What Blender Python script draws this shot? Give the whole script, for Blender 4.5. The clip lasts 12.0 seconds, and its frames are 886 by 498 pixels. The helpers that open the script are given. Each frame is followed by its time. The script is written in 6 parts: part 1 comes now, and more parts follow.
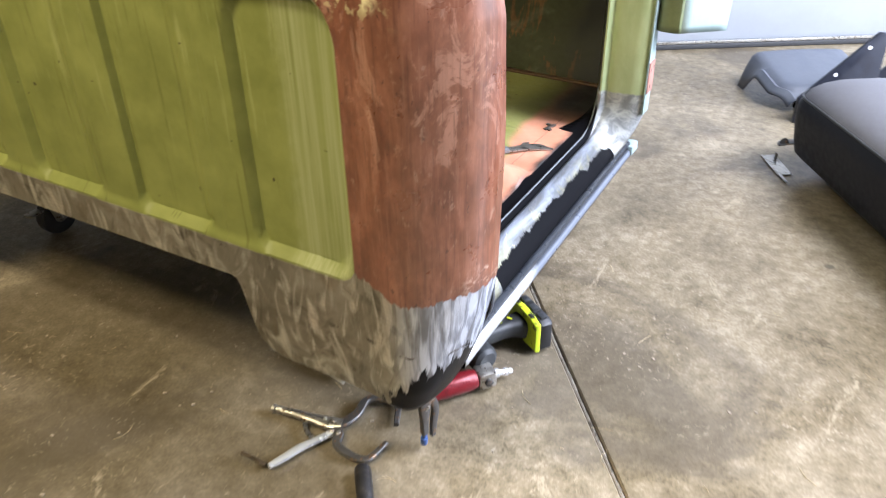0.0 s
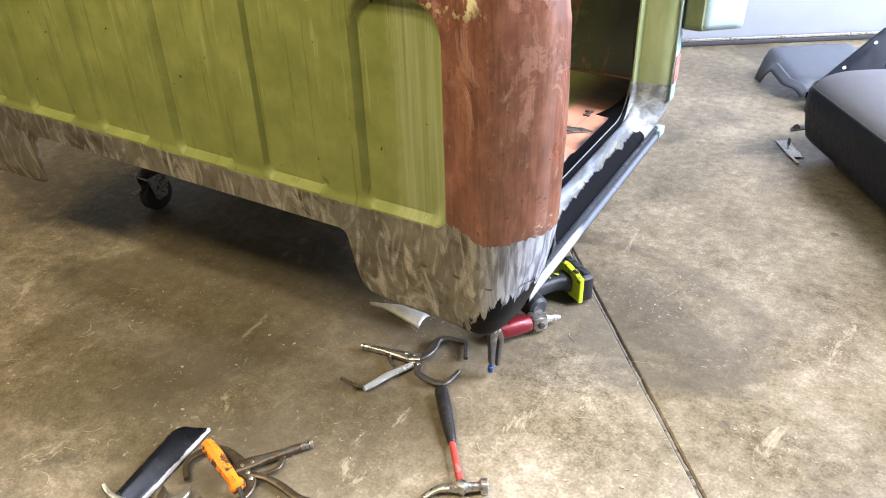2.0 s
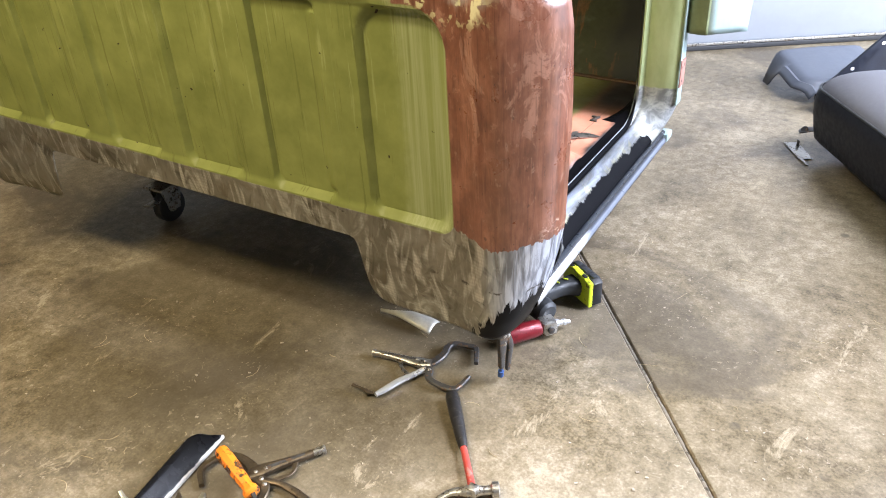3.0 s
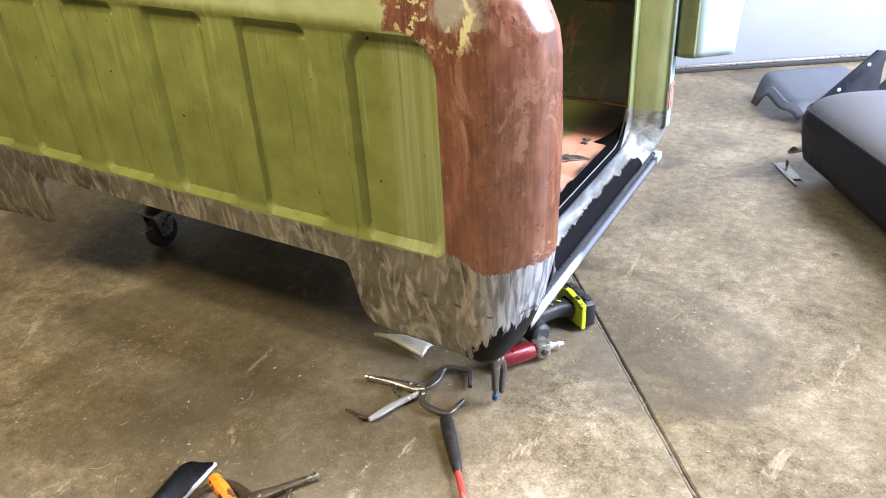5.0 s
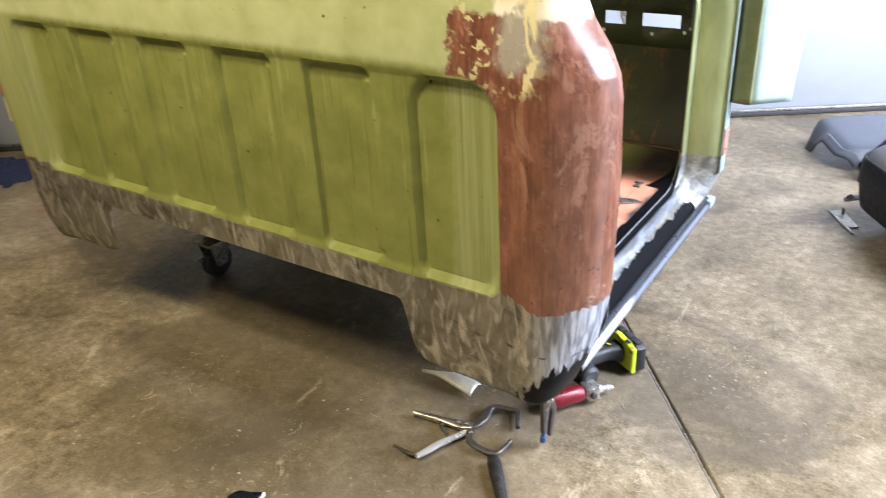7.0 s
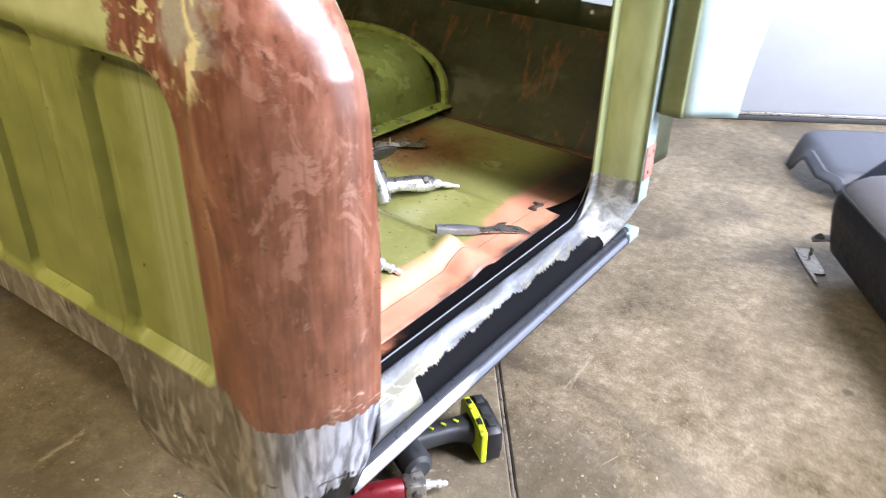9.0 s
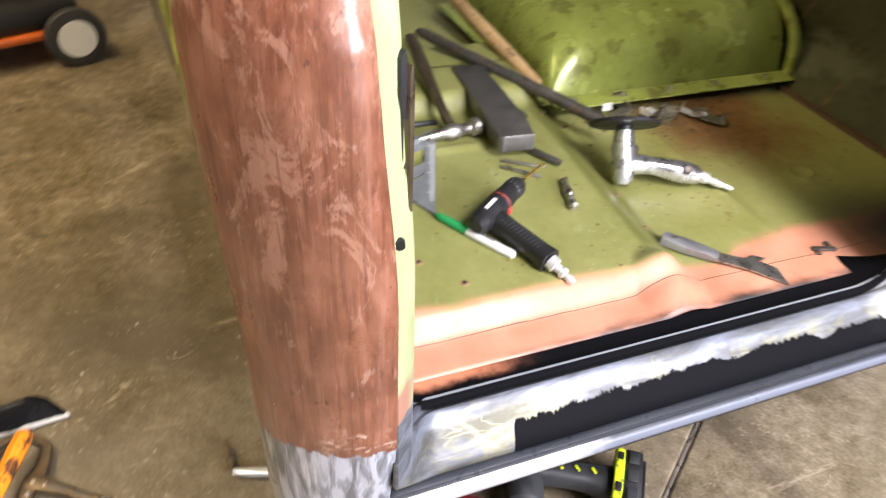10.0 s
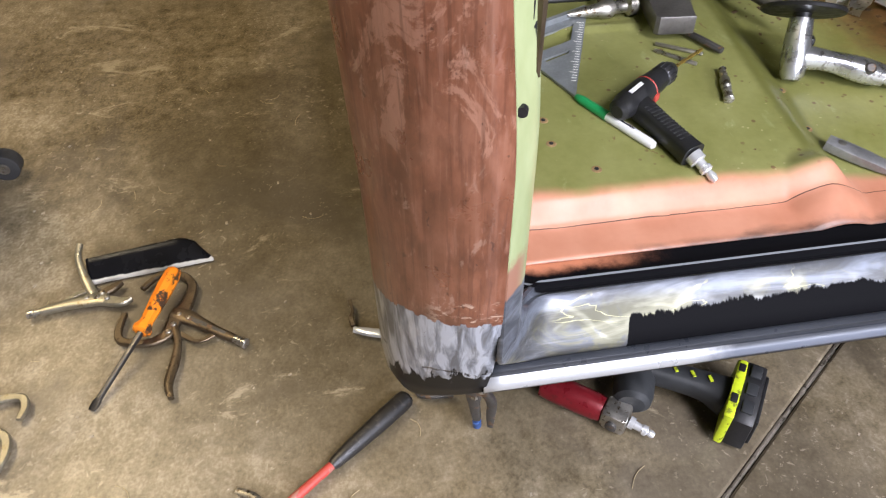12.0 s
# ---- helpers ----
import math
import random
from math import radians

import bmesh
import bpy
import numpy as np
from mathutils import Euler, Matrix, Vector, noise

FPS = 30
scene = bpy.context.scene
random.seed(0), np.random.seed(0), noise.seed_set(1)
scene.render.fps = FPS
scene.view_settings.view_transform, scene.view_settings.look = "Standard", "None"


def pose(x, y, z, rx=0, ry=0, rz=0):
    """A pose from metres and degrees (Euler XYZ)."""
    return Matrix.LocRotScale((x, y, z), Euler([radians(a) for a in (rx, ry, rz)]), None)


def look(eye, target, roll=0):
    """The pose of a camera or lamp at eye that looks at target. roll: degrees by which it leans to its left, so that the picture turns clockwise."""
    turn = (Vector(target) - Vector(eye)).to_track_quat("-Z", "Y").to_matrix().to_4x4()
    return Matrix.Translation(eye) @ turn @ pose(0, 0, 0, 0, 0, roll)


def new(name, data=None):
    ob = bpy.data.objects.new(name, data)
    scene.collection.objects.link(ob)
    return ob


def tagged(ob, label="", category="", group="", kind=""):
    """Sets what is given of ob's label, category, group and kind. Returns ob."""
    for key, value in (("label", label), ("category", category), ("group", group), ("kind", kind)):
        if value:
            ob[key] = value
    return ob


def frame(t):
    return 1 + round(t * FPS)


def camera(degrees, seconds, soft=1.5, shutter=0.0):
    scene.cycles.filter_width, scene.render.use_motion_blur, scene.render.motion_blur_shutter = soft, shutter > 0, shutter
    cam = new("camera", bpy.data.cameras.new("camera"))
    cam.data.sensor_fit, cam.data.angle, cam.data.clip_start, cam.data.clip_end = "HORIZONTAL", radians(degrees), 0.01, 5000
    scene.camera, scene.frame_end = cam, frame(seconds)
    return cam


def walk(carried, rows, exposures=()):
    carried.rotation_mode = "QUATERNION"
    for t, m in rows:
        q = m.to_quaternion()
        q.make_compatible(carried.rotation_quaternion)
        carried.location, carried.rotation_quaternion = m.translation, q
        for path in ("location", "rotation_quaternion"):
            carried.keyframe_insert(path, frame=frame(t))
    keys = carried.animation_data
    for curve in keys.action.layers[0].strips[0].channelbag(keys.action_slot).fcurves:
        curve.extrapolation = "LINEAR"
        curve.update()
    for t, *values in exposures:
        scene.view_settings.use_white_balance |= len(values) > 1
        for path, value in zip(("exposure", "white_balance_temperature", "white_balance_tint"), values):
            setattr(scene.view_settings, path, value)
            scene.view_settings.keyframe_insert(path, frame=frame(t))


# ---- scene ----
cam = camera(61.9, 12.0, 1.0, 0.4)
PATH = [
    (0, (0.355, -0.726, 1.041), (-0.448, 0.776, -0.008), -0.8),
    (0.5, (0.367, -0.96, 1.098), (-0.339, 0.567, 0.016), -0.2),
    (1, (0.394, -1.031, 1.113), (-0.357, 0.486, 0.049), -0.1),
    (1.5, (0.404, -1.031, 1.119), (-0.402, 0.467, 0.066), -0.8),
    (2, (0.403, -1.03, 1.121), (-0.443, 0.449, 0.074), -1.8),
    (2.5, (0.406, -1.03, 1.122), (-0.464, 0.44, 0.082), -2.6),
    (3, (0.418, -1.04, 1.124), (-0.463, 0.434, 0.098), -3.2),
    (5, (0.421, -1.039, 1.129), (-0.457, 0.469, 0.153), -3.4),
    (5.5, (0.421, -1.036, 1.127), (-0.475, 0.471, 0.164), -3.2),
    (6, (0.424, -1.036, 1.129), (-0.498, 0.468, 0.186), -3.0),
    (6.5, (0.408, -1.058, 1.15), (-0.587, 0.429, 0.255), -3.4),
    (6.8, (0.407, -1.075, 1.157), (-0.622, 0.402, 0.286), -3.6),
    (7, (0.403, -1.063, 1.144), (-0.587, 0.431, 0.259), -3.2),
    (7.5, (0.444, -1.006, 1.116), (-0.412, 0.556, 0.205), -2.4),
    (7.7, (0.472, -0.978, 1.116), (-0.364, 0.602, 0.218), -2.6),
    (9.3, (0.454, -0.301, 1.04), (-0.626, 1.027, 0.006), 3.8),
    (9.5, (0.431, -0.216, 1.035), (-0.782, 0.955, -0.041), 3.3),
    (10, (0.438, -0.051, 1.041), (-1.026, 0.588, -0.163), 2.7),
    (10.5, (0.436, 0.0, 1.009), (-0.965, 0.292, -0.388), 1.4),
    (11, (0.437, -0.008, 1.007), (-0.91, 0.185, -0.458), -0.2),
    (11.5, (0.436, -0.028, 1.011), (-0.916, 0.149, -0.452), -1.1),
    (12, (0.44, -0.031, 1.015), (-0.94, 0.198, -0.414), -0.8),
]
walk(cam, [(t, look(eye, target, roll)) for t, eye, target, roll in PATH],
     exposures=[(0.0, 0.60, 5850, 17), (7.7, 0.60, 5850, 17), (9.3, 0.58, 6250, 21), (10.0, 0.34, 6650, 22), (10.6, -0.16, 6500, 20), (12.0, -0.24, 6350, 20)])

# ---- world and light ----
E1, E2 = Vector((0.85, 0.527, 0)), Vector((-0.527, 0.85, 0))      # the garage's own axes: along the big door, towards it


def room(a, b, z=0.0):
    return E1 * a + E2 * b + Vector((0, 0, z))


world = bpy.data.worlds.new("sky")
scene.world = world
world.use_nodes = True
wn = world.node_tree
sky = wn.nodes.new("ShaderNodeTexSky")
sky.sky_type, sky.sun_disc, sky.sun_elevation, sky.sun_rotation = "NISHITA", False, radians(42), radians(120)
wn.links.new(sky.outputs[0], wn.nodes["Background"].inputs[0])
wn.nodes["Background"].inputs[1].default_value = 0.1


def area_lamp(name, eye, target, sx, sy, watts, colour):
    data = bpy.data.lights.new(name, "AREA")
    data.shape, data.size, data.size_y, data.energy, data.color = "RECTANGLE", sx, sy, watts, colour
    ob = new(name, data)
    ob.matrix_world = look(eye, target)
    return ob


area_lamp("daylight_in_open_door", room(4.35, -0.15, 1.90), room(0, -0.15, 0.7), 3.2, 1.0, 350, (0.86, 0.93, 1.0))
area_lamp("ceiling_panel_by_door", room(2.20, -0.10, 2.72), room(2.20, -0.10, 0), 1.9, 0.8, 195, (0.92, 0.95, 1.0))
area_lamp("shop_light_over_bay", room(-2.05, -0.55, 2.72), room(-2.05, -0.55, 0), 1.2, 0.4, 50, (1.0, 0.81, 0.44))
area_lamp("shop_light_behind_cab", room(-0.92, -0.62, 2.72), room(-0.92, -0.62, 0), 1.2, 0.3, 40, (1.0, 0.88, 0.57))



# ---- materials ----
class Mat:
    """A small node-graph writer round one Principled surface."""

    def __init__(self, name, rough=0.5, metal=0.0, leaned=False):
        self.m = bpy.data.materials.new(name)
        self.m.use_nodes = True
        self.t = self.m.node_tree
        self.b = self.t.nodes["Principled BSDF"]
        self.b.inputs["Roughness"].default_value, self.b.inputs["Metallic"].default_value = rough, metal
        co = self.t.nodes.new("ShaderNodeTexCoord")
        self.co = co.outputs["Object"]
        xyz = self.t.nodes.new("ShaderNodeSeparateXYZ")
        self.t.links.new(self.co, xyz.inputs[0])
        self.x, self.y, self.z = xyz.outputs
        if leaned:                              # heights counted from the cab's own sloping base
            self.z = self.add(self.z, self.add(self.mul(self.x, 0.0323), self.mul(self.y, 0.0262)))
            back = self.t.nodes.new("ShaderNodeCombineXYZ")
            for s, v in zip(back.inputs, (self.x, self.y, self.z)):
                self.t.links.new(v, s)
            self.co = back.outputs[0]

    def put(self, socket, v):
        if hasattr(v, "is_linked"):
            self.t.links.new(v, socket)
        elif isinstance(v, (tuple, list)) and len(v) == 3 and socket.type == "RGBA":
            socket.default_value = (*v, 1)
        else:
            socket.default_value = v

    def math(self, op, a, b=0.0, c=0.0, clamp=False):
        n = self.t.nodes.new("ShaderNodeMath")
        n.operation, n.use_clamp = op, clamp
        for s, v in zip(n.inputs, (a, b, c)):
            self.put(s, v)
        return n.outputs[0]

    def add(self, a, b): return self.math("ADD", a, b)
    def sub(self, a, b): return self.math("SUBTRACT", a, b)
    def mul(self, a, b): return self.math("MULTIPLY", a, b)
    def big(self, a, b): return self.math("MAXIMUM", a, b)
    def low(self, a, b): return self.math("MINIMUM", a, b)

    def step(self, v, lo, hi, to0=0.0, to1=1.0):
        n = self.t.nodes.new("ShaderNodeMapRange")
        n.interpolation_type = "SMOOTHSTEP"
        for i, a in enumerate((v, lo, hi, to0, to1)):
            self.put(n.inputs[i], a)
        return n.outputs[0]

    def noise(self, scale, detail=4.0, rough=0.55, stretch=None, warp=0.0, shift=(0, 0, 0), turn=None):
        v = self.co
        if turn:
            r = self.t.nodes.new("ShaderNodeVectorRotate")
            r.rotation_type = "EULER_XYZ"
            r.inputs["Rotation"].default_value = [radians(q) for q in turn]
            self.t.links.new(v, r.inputs[0])
            v = r.outputs[0]
        if stretch or any(shift):
            m = self.t.nodes.new("ShaderNodeMapping")
            m.inputs["Scale"].default_value = stretch or (1, 1, 1)
            m.inputs["Location"].default_value = shift
            self.t.links.new(v, m.inputs[0])
            v = m.outputs[0]
        n = self.t.nodes.new("ShaderNodeTexNoise")
        n.inputs["Scale"].default_value, n.inputs["Detail"].default_value = scale, detail
        n.inputs["Roughness"].default_value, n.inputs["Distortion"].default_value = rough, warp
        self.t.links.new(v, n.inputs["Vector"])
        return n.outputs[0]

    def cells(self, scale, stretch=(1, 1, 1), feature="F1", out=0):
        m = self.t.nodes.new("ShaderNodeMapping")
        m.inputs["Scale"].default_value = stretch
        self.t.links.new(self.co, m.inputs[0])
        n = self.t.nodes.new("ShaderNodeTexVoronoi")
        n.feature = feature
        n.inputs["Scale"].default_value = scale
        self.t.links.new(m.outputs[0], n.inputs["Vector"])
        return n.outputs[out]

    def mix(self, f, a, b):
        n = self.t.nodes.new("ShaderNodeMix")
        n.data_type = "RGBA"
        self.put(n.inputs[0], f)
        self.put(n.inputs[6], a)
        self.put(n.inputs[7], b)
        return n.outputs[2]

    def ramp(self, f, *stops):
        n = self.t.nodes.new("ShaderNodeValToRGB")
        e = n.color_ramp.elements
        while len(e) < len(stops):
            e.new(0.5)
        for el, (p, c) in zip(e, stops):
            el.position, el.color = p, (*c, 1)
        self.put(n.inputs[0], f)
        return n.outputs[0]

    def done(self, colour=None, rough=None, metal=None, bump=None, strength=0.3, depth=0.002):
        for k, v in (("Base Color", colour), ("Roughness", rough), ("Metallic", metal)):
            if v is not None:
                self.put(self.b.inputs[k], v)
        if bump is not None:
            n = self.t.nodes.new("ShaderNodeBump")
            n.inputs["Strength"].default_value, n.inputs["Distance"].default_value = strength, depth
            self.t.links.new(bump, n.inputs["Height"])
            self.t.links.new(n.outputs[0], self.b.inputs["Normal"])
        return self.m


def plain(name, colour, rough=0.5, metal=0.0, vary=0.25, scale=30, dirt=None, bump=0.15, worn=0.55):
    """A painted, moulded or forged surface with grain, wear and dull patches."""
    k = Mat(name, rough, metal)
    a, b = k.noise(scale, 5), k.noise(scale * 6, 3)
    f = k.add(k.mul(a, 0.65), k.mul(b, 0.35))
    lo, hi = [tuple(max(0, min(1, c * s)) for c in colour) for s in (1 - vary, 1 + vary)]
    c = k.ramp(f, (0.3, lo), (0.7, hi))
    if dirt:
        c = k.mix(k.step(k.noise(scale * 1.7, 6, 0.65, shift=(3, 1, 7)), worn, worn + 0.06), c, dirt)
    return k.done(c, k.step(a, 0.2, 0.8, max(0.05, rough - 0.12), min(1, rough + 0.15)), None, b, bump, 0.001)




def bare_metal(k, along, tone=1.0):
    """Ground sheet metal: crossing grinder strokes, smears and brown heat. along: the strokes' stretch. Returns colour, roughness and height."""
    axis = 2 if along[2] < 1 else 1
    turns = [(0, 9, 0), (0, -12, 0), (0, 64, 0)] if axis == 2 else [(20, 0, 0), (-24, 0, 0), (50, 0, 0)]
    long = tuple(0.34 if i == axis else 1.0 for i in range(3))
    hair = tuple(0.05 if i == axis else 1.0 for i in range(3))
    s1 = k.noise(23, 3, 0.5, long, 2.0, (0, 0, 0), turns[0])
    s2 = k.noise(16, 3, 0.5, long, 2.4, (3, 1, 2), turns[1])
    s3 = k.noise(17, 4, 0.55, long, 1.6, (8, 5, 1), turns[2])
    light = k.big(k.step(s1, 0.50, 0.70), k.mul(k.step(s2, 0.52, 0.70), 0.85))
    dark = k.big(k.step(s3, 0.54, 0.68), k.mul(k.step(s2, 0.42, 0.30), 0.6))
    hairs = k.noise(170, 2, 0.5, hair, 0.2, (0, 0, 0), turns[0])
    ripple = k.t.nodes.new("ShaderNodeTexWave")
    ripple.wave_type, ripple.bands_direction = "BANDS", "Z" if axis == 2 else "Y"
    ripple.inputs["Scale"].default_value, ripple.inputs["Distortion"].default_value = 42.0, 5.0
    ripple.inputs["Detail"].default_value, ripple.inputs["Detail Scale"].default_value = 2.0, 0.6
    k.t.links.new(k.co, ripple.inputs["Vector"])
    comb = k.step(ripple.outputs["Fac"], 0.2, 0.8, 0.80, 1.0)
    tone_n = k.noise(7, 4, 0.6, None, 1.5)
    patch = k.noise(8, 5, 0.65, None, 1.2, (5, 2, 1))
    v = lambda *c: tuple(q * tone for q in c)
    c = k.ramp(tone_n, (0.34, v(0.185, 0.165, 0.122)), (0.66, v(0.33, 0.305, 0.245)))
    c = k.mix(k.mul(dark, 0.78), c, v(0.095, 0.082, 0.058))
    c = k.mix(k.mul(k.step(patch, 0.54, 0.66), 0.5), c, v(0.19, 0.145, 0.088))
    c = k.mix(k.mul(k.mul(light, comb), k.step(hairs, 0.40, 0.56, 0.55, 0.95)), c, v(0.64, 0.615, 0.53))
    h = k.add(k.mul(k.sub(light, dark), 0.25), k.add(k.mul(hairs, 0.18), k.mul(k.mul(ripple.outputs["Fac"], light), 0.2)))
    return c, k.sub(0.52, k.mul(light, 0.18)), k.add(h, 0.4)


def skin_material():
    """The cab's skin: olive paint, brown primer on one corner, ground metal along the bottom, black at the lowest corner."""
    k = Mat("cab_skin_paint", 0.45, 0.0, True)
    fine, mid, big = k.noise(60, 5, 0.6), k.noise(14, 5, 0.6), k.noise(3.2, 4)
    rag = k.mul(k.sub(k.noise(38, 6, 0.7), 0.5), 0.03)
    # olive paint, chalked where it was sanded, with drips
    streak = k.noise(16, 5, 0.7, (4.5, 1, 0.28))
    green = k.ramp(k.add(k.mul(mid, 0.6), k.mul(big, 0.4)), (0.36, (0.150, 0.165, 0.040)), (0.64, (0.235, 0.250, 0.068)))
    green = k.mix(k.mul(k.mul(k.step(streak, 0.56, 0.66), k.step(k.z, 0.50, 0.72)), 0.42), green, (0.34, 0.355, 0.14))
    green = k.mix(k.mul(k.step(k.noise(20, 4, 0.65, (5, 1, 0.16), 0, (2, 0, 1)), 0.60, 0.655), 0.55), green, (0.105, 0.108, 0.024))
    sanded = k.big(k.step(k.add(k.x, k.mul(rag, 1.2)), -0.300, -0.262), k.step(k.add(k.x, rag), -1.535, -1.575))
    lines = k.noise(30, 4, 0.6, (6, 1, 0.12))
    green = k.mix(k.mul(sanded, k.step(lines, 0.3, 0.62, 0.55, 1.0)), green, k.ramp(lines, (0.3, (0.225, 0.245, 0.085)), (0.7, (0.30, 0.315, 0.145))))
    top = k.step(k.add(k.z, k.mul(rag, 0.4)), 0.842, 0.862)
    green = k.mix(k.mul(top, 0.85), green, k.ramp(mid, (0.3, (0.34, 0.365, 0.17)), (0.7, (0.45, 0.475, 0.255))))
    green = k.mix(k.mul(k.step(k.z, 0.985, 1.0), 0.7), green, (0.50, 0.51, 0.25))
    chip = k.step(k.noise(55, 2, 0.5, None, 0, (1, 4, 2)), 0.735, 0.76)
    green = k.mix(chip, green, (0.03, 0.02, 0.012))
    # brown primer
    pr = k.ramp(k.noise(20, 6, 0.65, (1.5, 1.5, 0.7)), (0.32, (0.104, 0.035, 0.018)), (0.5, (0.184, 0.067, 0.036)), (0.68, (0.265, 0.110, 0.066)))
    pr = k.mix(k.mul(k.step(k.noise(52, 4, 0.65, (2.2, 2.2, 0.6), 0.3, (0, 3, 0)), 0.58, 0.68), 0.55), pr, (0.27, 0.128, 0.088))
    pr = k.mix(k.mul(k.step(k.noise(36, 5, 0.65, (1.5, 1.5, 0.8), 0.4, (7, 0, 2)), 0.61, 0.68), 0.6), pr, (0.33, 0.20, 0.145))
    mottle = k.mul(k.step(k.noise(17, 7, 0.7, (1, 1, 0.55), 1.2, (1, 9, 4)), 0.50, 0.53), k.step(k.y, 0.075, 0.045))
    pr = k.mix(k.mul(mottle, 0.28), pr, (0.105, 0.040, 0.021))
    # sheen of the door light on the upper primer, painted as pale blotches
    door_sheen = k.mul(k.step(k.noise(17, 7, 0.72, (1.2, 1.2, 0.7), 0.9, (4, 6, 1)), 0.55, 0.60), k.step(k.noise(70, 3, 0.6, (1.6, 1.6, 0.25)), 0.25, 0.55, 0.45, 0.8))
    pr = k.mix(k.mul(door_sheen, k.mul(k.step(k.z, 0.60, 0.66), 0.58)), pr, (0.42, 0.225, 0.155))
    dot = k.step(k.noise(120, 2, 0.5, (1, 1, 0.6), 0, (6, 6, 6)), 0.70, 0.73)
    pr = k.mix(k.mul(dot, 0.7), pr, (0.055, 0.018, 0.010))
    fine_lines = k.noise(90, 4, 0.6, (2.2, 2.2, 0.10))
    pr = k.mix(k.mul(k.step(fine_lines, 0.54, 0.66), 0.30), pr, (0.30, 0.145, 0.096))
    pr = k.mix(k.mul(k.step(fine_lines, 0.47, 0.34), 0.42), pr, (0.062, 0.018, 0.009))
    foot = k.mul(k.step(k.add(k.z, k.mul(rag, 0.8)), 0.492, 0.470), k.step(k.noise(48, 5, 0.7, (1, 1, 2.2), 0.3, (1, 1, 8)), 0.54, 0.60))
    pr = k.mix(k.mul(foot, k.mul(k.step(k.y, 0.02, 0.05), 0.8)), pr, (0.52, 0.38, 0.29))
    # distance outside the pressed field's rounded outline, on the primed side
    qx, qz = k.big(k.add(k.x, 0.176 + 0.070), 0.0), k.big(k.sub(k.z, 0.842 - 0.070), 0.0)
    out = k.sub(k.math("SQRT", k.add(k.mul(qx, qx), k.mul(qz, qz))), 0.070)
    is_pr = k.big(k.mul(k.step(k.add(out, k.mul(rag, 0.08)), -0.001, 0.002), k.step(k.add(k.x, k.mul(rag, 2.0)), -0.24, -0.22)), k.mul(k.step(k.add(k.x, k.mul(rag, 3.0)), -0.275, -0.265), k.step(k.add(k.z, k.mul(rag, 0.4)), 0.842, 0.846)))
    is_pr = k.mul(is_pr, k.step(k.add(k.z, k.mul(rag, 1.5)), 0.955, 0.945))
    col = k.mix(is_pr, green, pr)
    flake = k.mul(k.step(k.noise(44, 4, 0.6, None, 0, (9, 1, 1)), 0.56, 0.60), k.mul(k.step(k.x, -0.30, -0.22), k.step(k.x, -0.06, -0.12)))
    flake = k.mul(flake, k.step(k.z, 0.80, 0.86))
    col = k.mix(flake, col, (0.56, 0.51, 0.27))
    # smeared filler on the shoulder of the corner
    wob = k.mul(k.sub(k.noise(26, 5, 0.7, (1, 1, 0.4), 0.6), 0.5), 0.10)
    drip = k.mul(k.step(k.math("ABSOLUTE", k.add(k.add(k.x, 0.105), wob)), 0.013, 0.006), k.step(k.add(k.z, wob), 0.83, 0.86))
    grey = k.mul(k.step(k.math("ABSOLUTE", k.add(k.add(k.x, 0.13), k.mul(wob, 1.2))), 0.06, 0.035), k.step(k.add(k.z, wob), 0.855, 0.885))
    col = k.mix(k.mul(grey, 0.85), col, (0.36, 0.34, 0.30))
    col = k.mix(drip, col, (0.66, 0.59, 0.34))
    cap = k.mul(k.step(k.add(k.z, rag), 0.945, 0.955), k.step(k.add(k.x, rag), -0.19, -0.175))
    cap = k.mul(cap, k.step(k.noise(15, 5, 0.65, (1, 1, 0.5), 0.8, (3, 3, 3)), 0.40, 0.47))
    col = k.mix(cap, col, k.ramp(mid, (0.35, (0.60, 0.52, 0.33)), (0.6, (0.74, 0.70, 0.60))))
    # rusty brown at the far corner's foot
    col = k.mix(k.mul(k.step(k.add(k.x, rag), -1.640, -1.655), k.step(k.add(k.z, rag), 0.462, 0.452)), col, (0.10, 0.052, 0.03))
    # bare ground metal
    metal_c, metal_r, metal_h = bare_metal(k, (1.0, 1.0, 0.42))
    # combed strokes, painted paler and bluer where the corner turns to the daylight
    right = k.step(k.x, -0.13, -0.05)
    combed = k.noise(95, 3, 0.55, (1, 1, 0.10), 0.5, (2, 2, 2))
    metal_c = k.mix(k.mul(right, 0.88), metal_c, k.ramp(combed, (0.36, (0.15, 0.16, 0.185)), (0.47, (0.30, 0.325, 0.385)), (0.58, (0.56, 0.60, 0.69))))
    notch = k.mul(k.step(k.noise(30, 2, 0.5, (3, 3, 0.3)), 0.4, 0.6), 0.005)
    dip = k.math("EXPONENT", k.mul(-1.0, k.math("POWER", k.math("DIVIDE", k.add(k.x, 0.085), 0.050), 2.0)))
    bare = k.step(k.add(k.add(k.add(k.z, k.mul(rag, 0.35)), notch), k.mul(dip, 0.020)), 0.4515, 0.4490)
    inset = k.mul(k.step(k.x, -0.172, -0.180), k.mul(k.step(k.x, -1.605, -1.597), k.step(k.add(k.z, k.mul(rag, 0.35)), 0.421, 0.425)))
    bx, bz = k.big(k.add(k.x, 0.176 + 0.032), 0.0), k.big(k.sub(0.430 + 0.032, k.z), 0.0)
    inset = k.mul(inset, k.step(k.math("SQRT", k.add(k.mul(bx, bx), k.mul(bz, bz))), 0.0345, 0.0325))
    bare = k.big(k.mul(bare, k.sub(1.0, inset)), 0.0)
    col = k.mix(bare, col, metal_c)
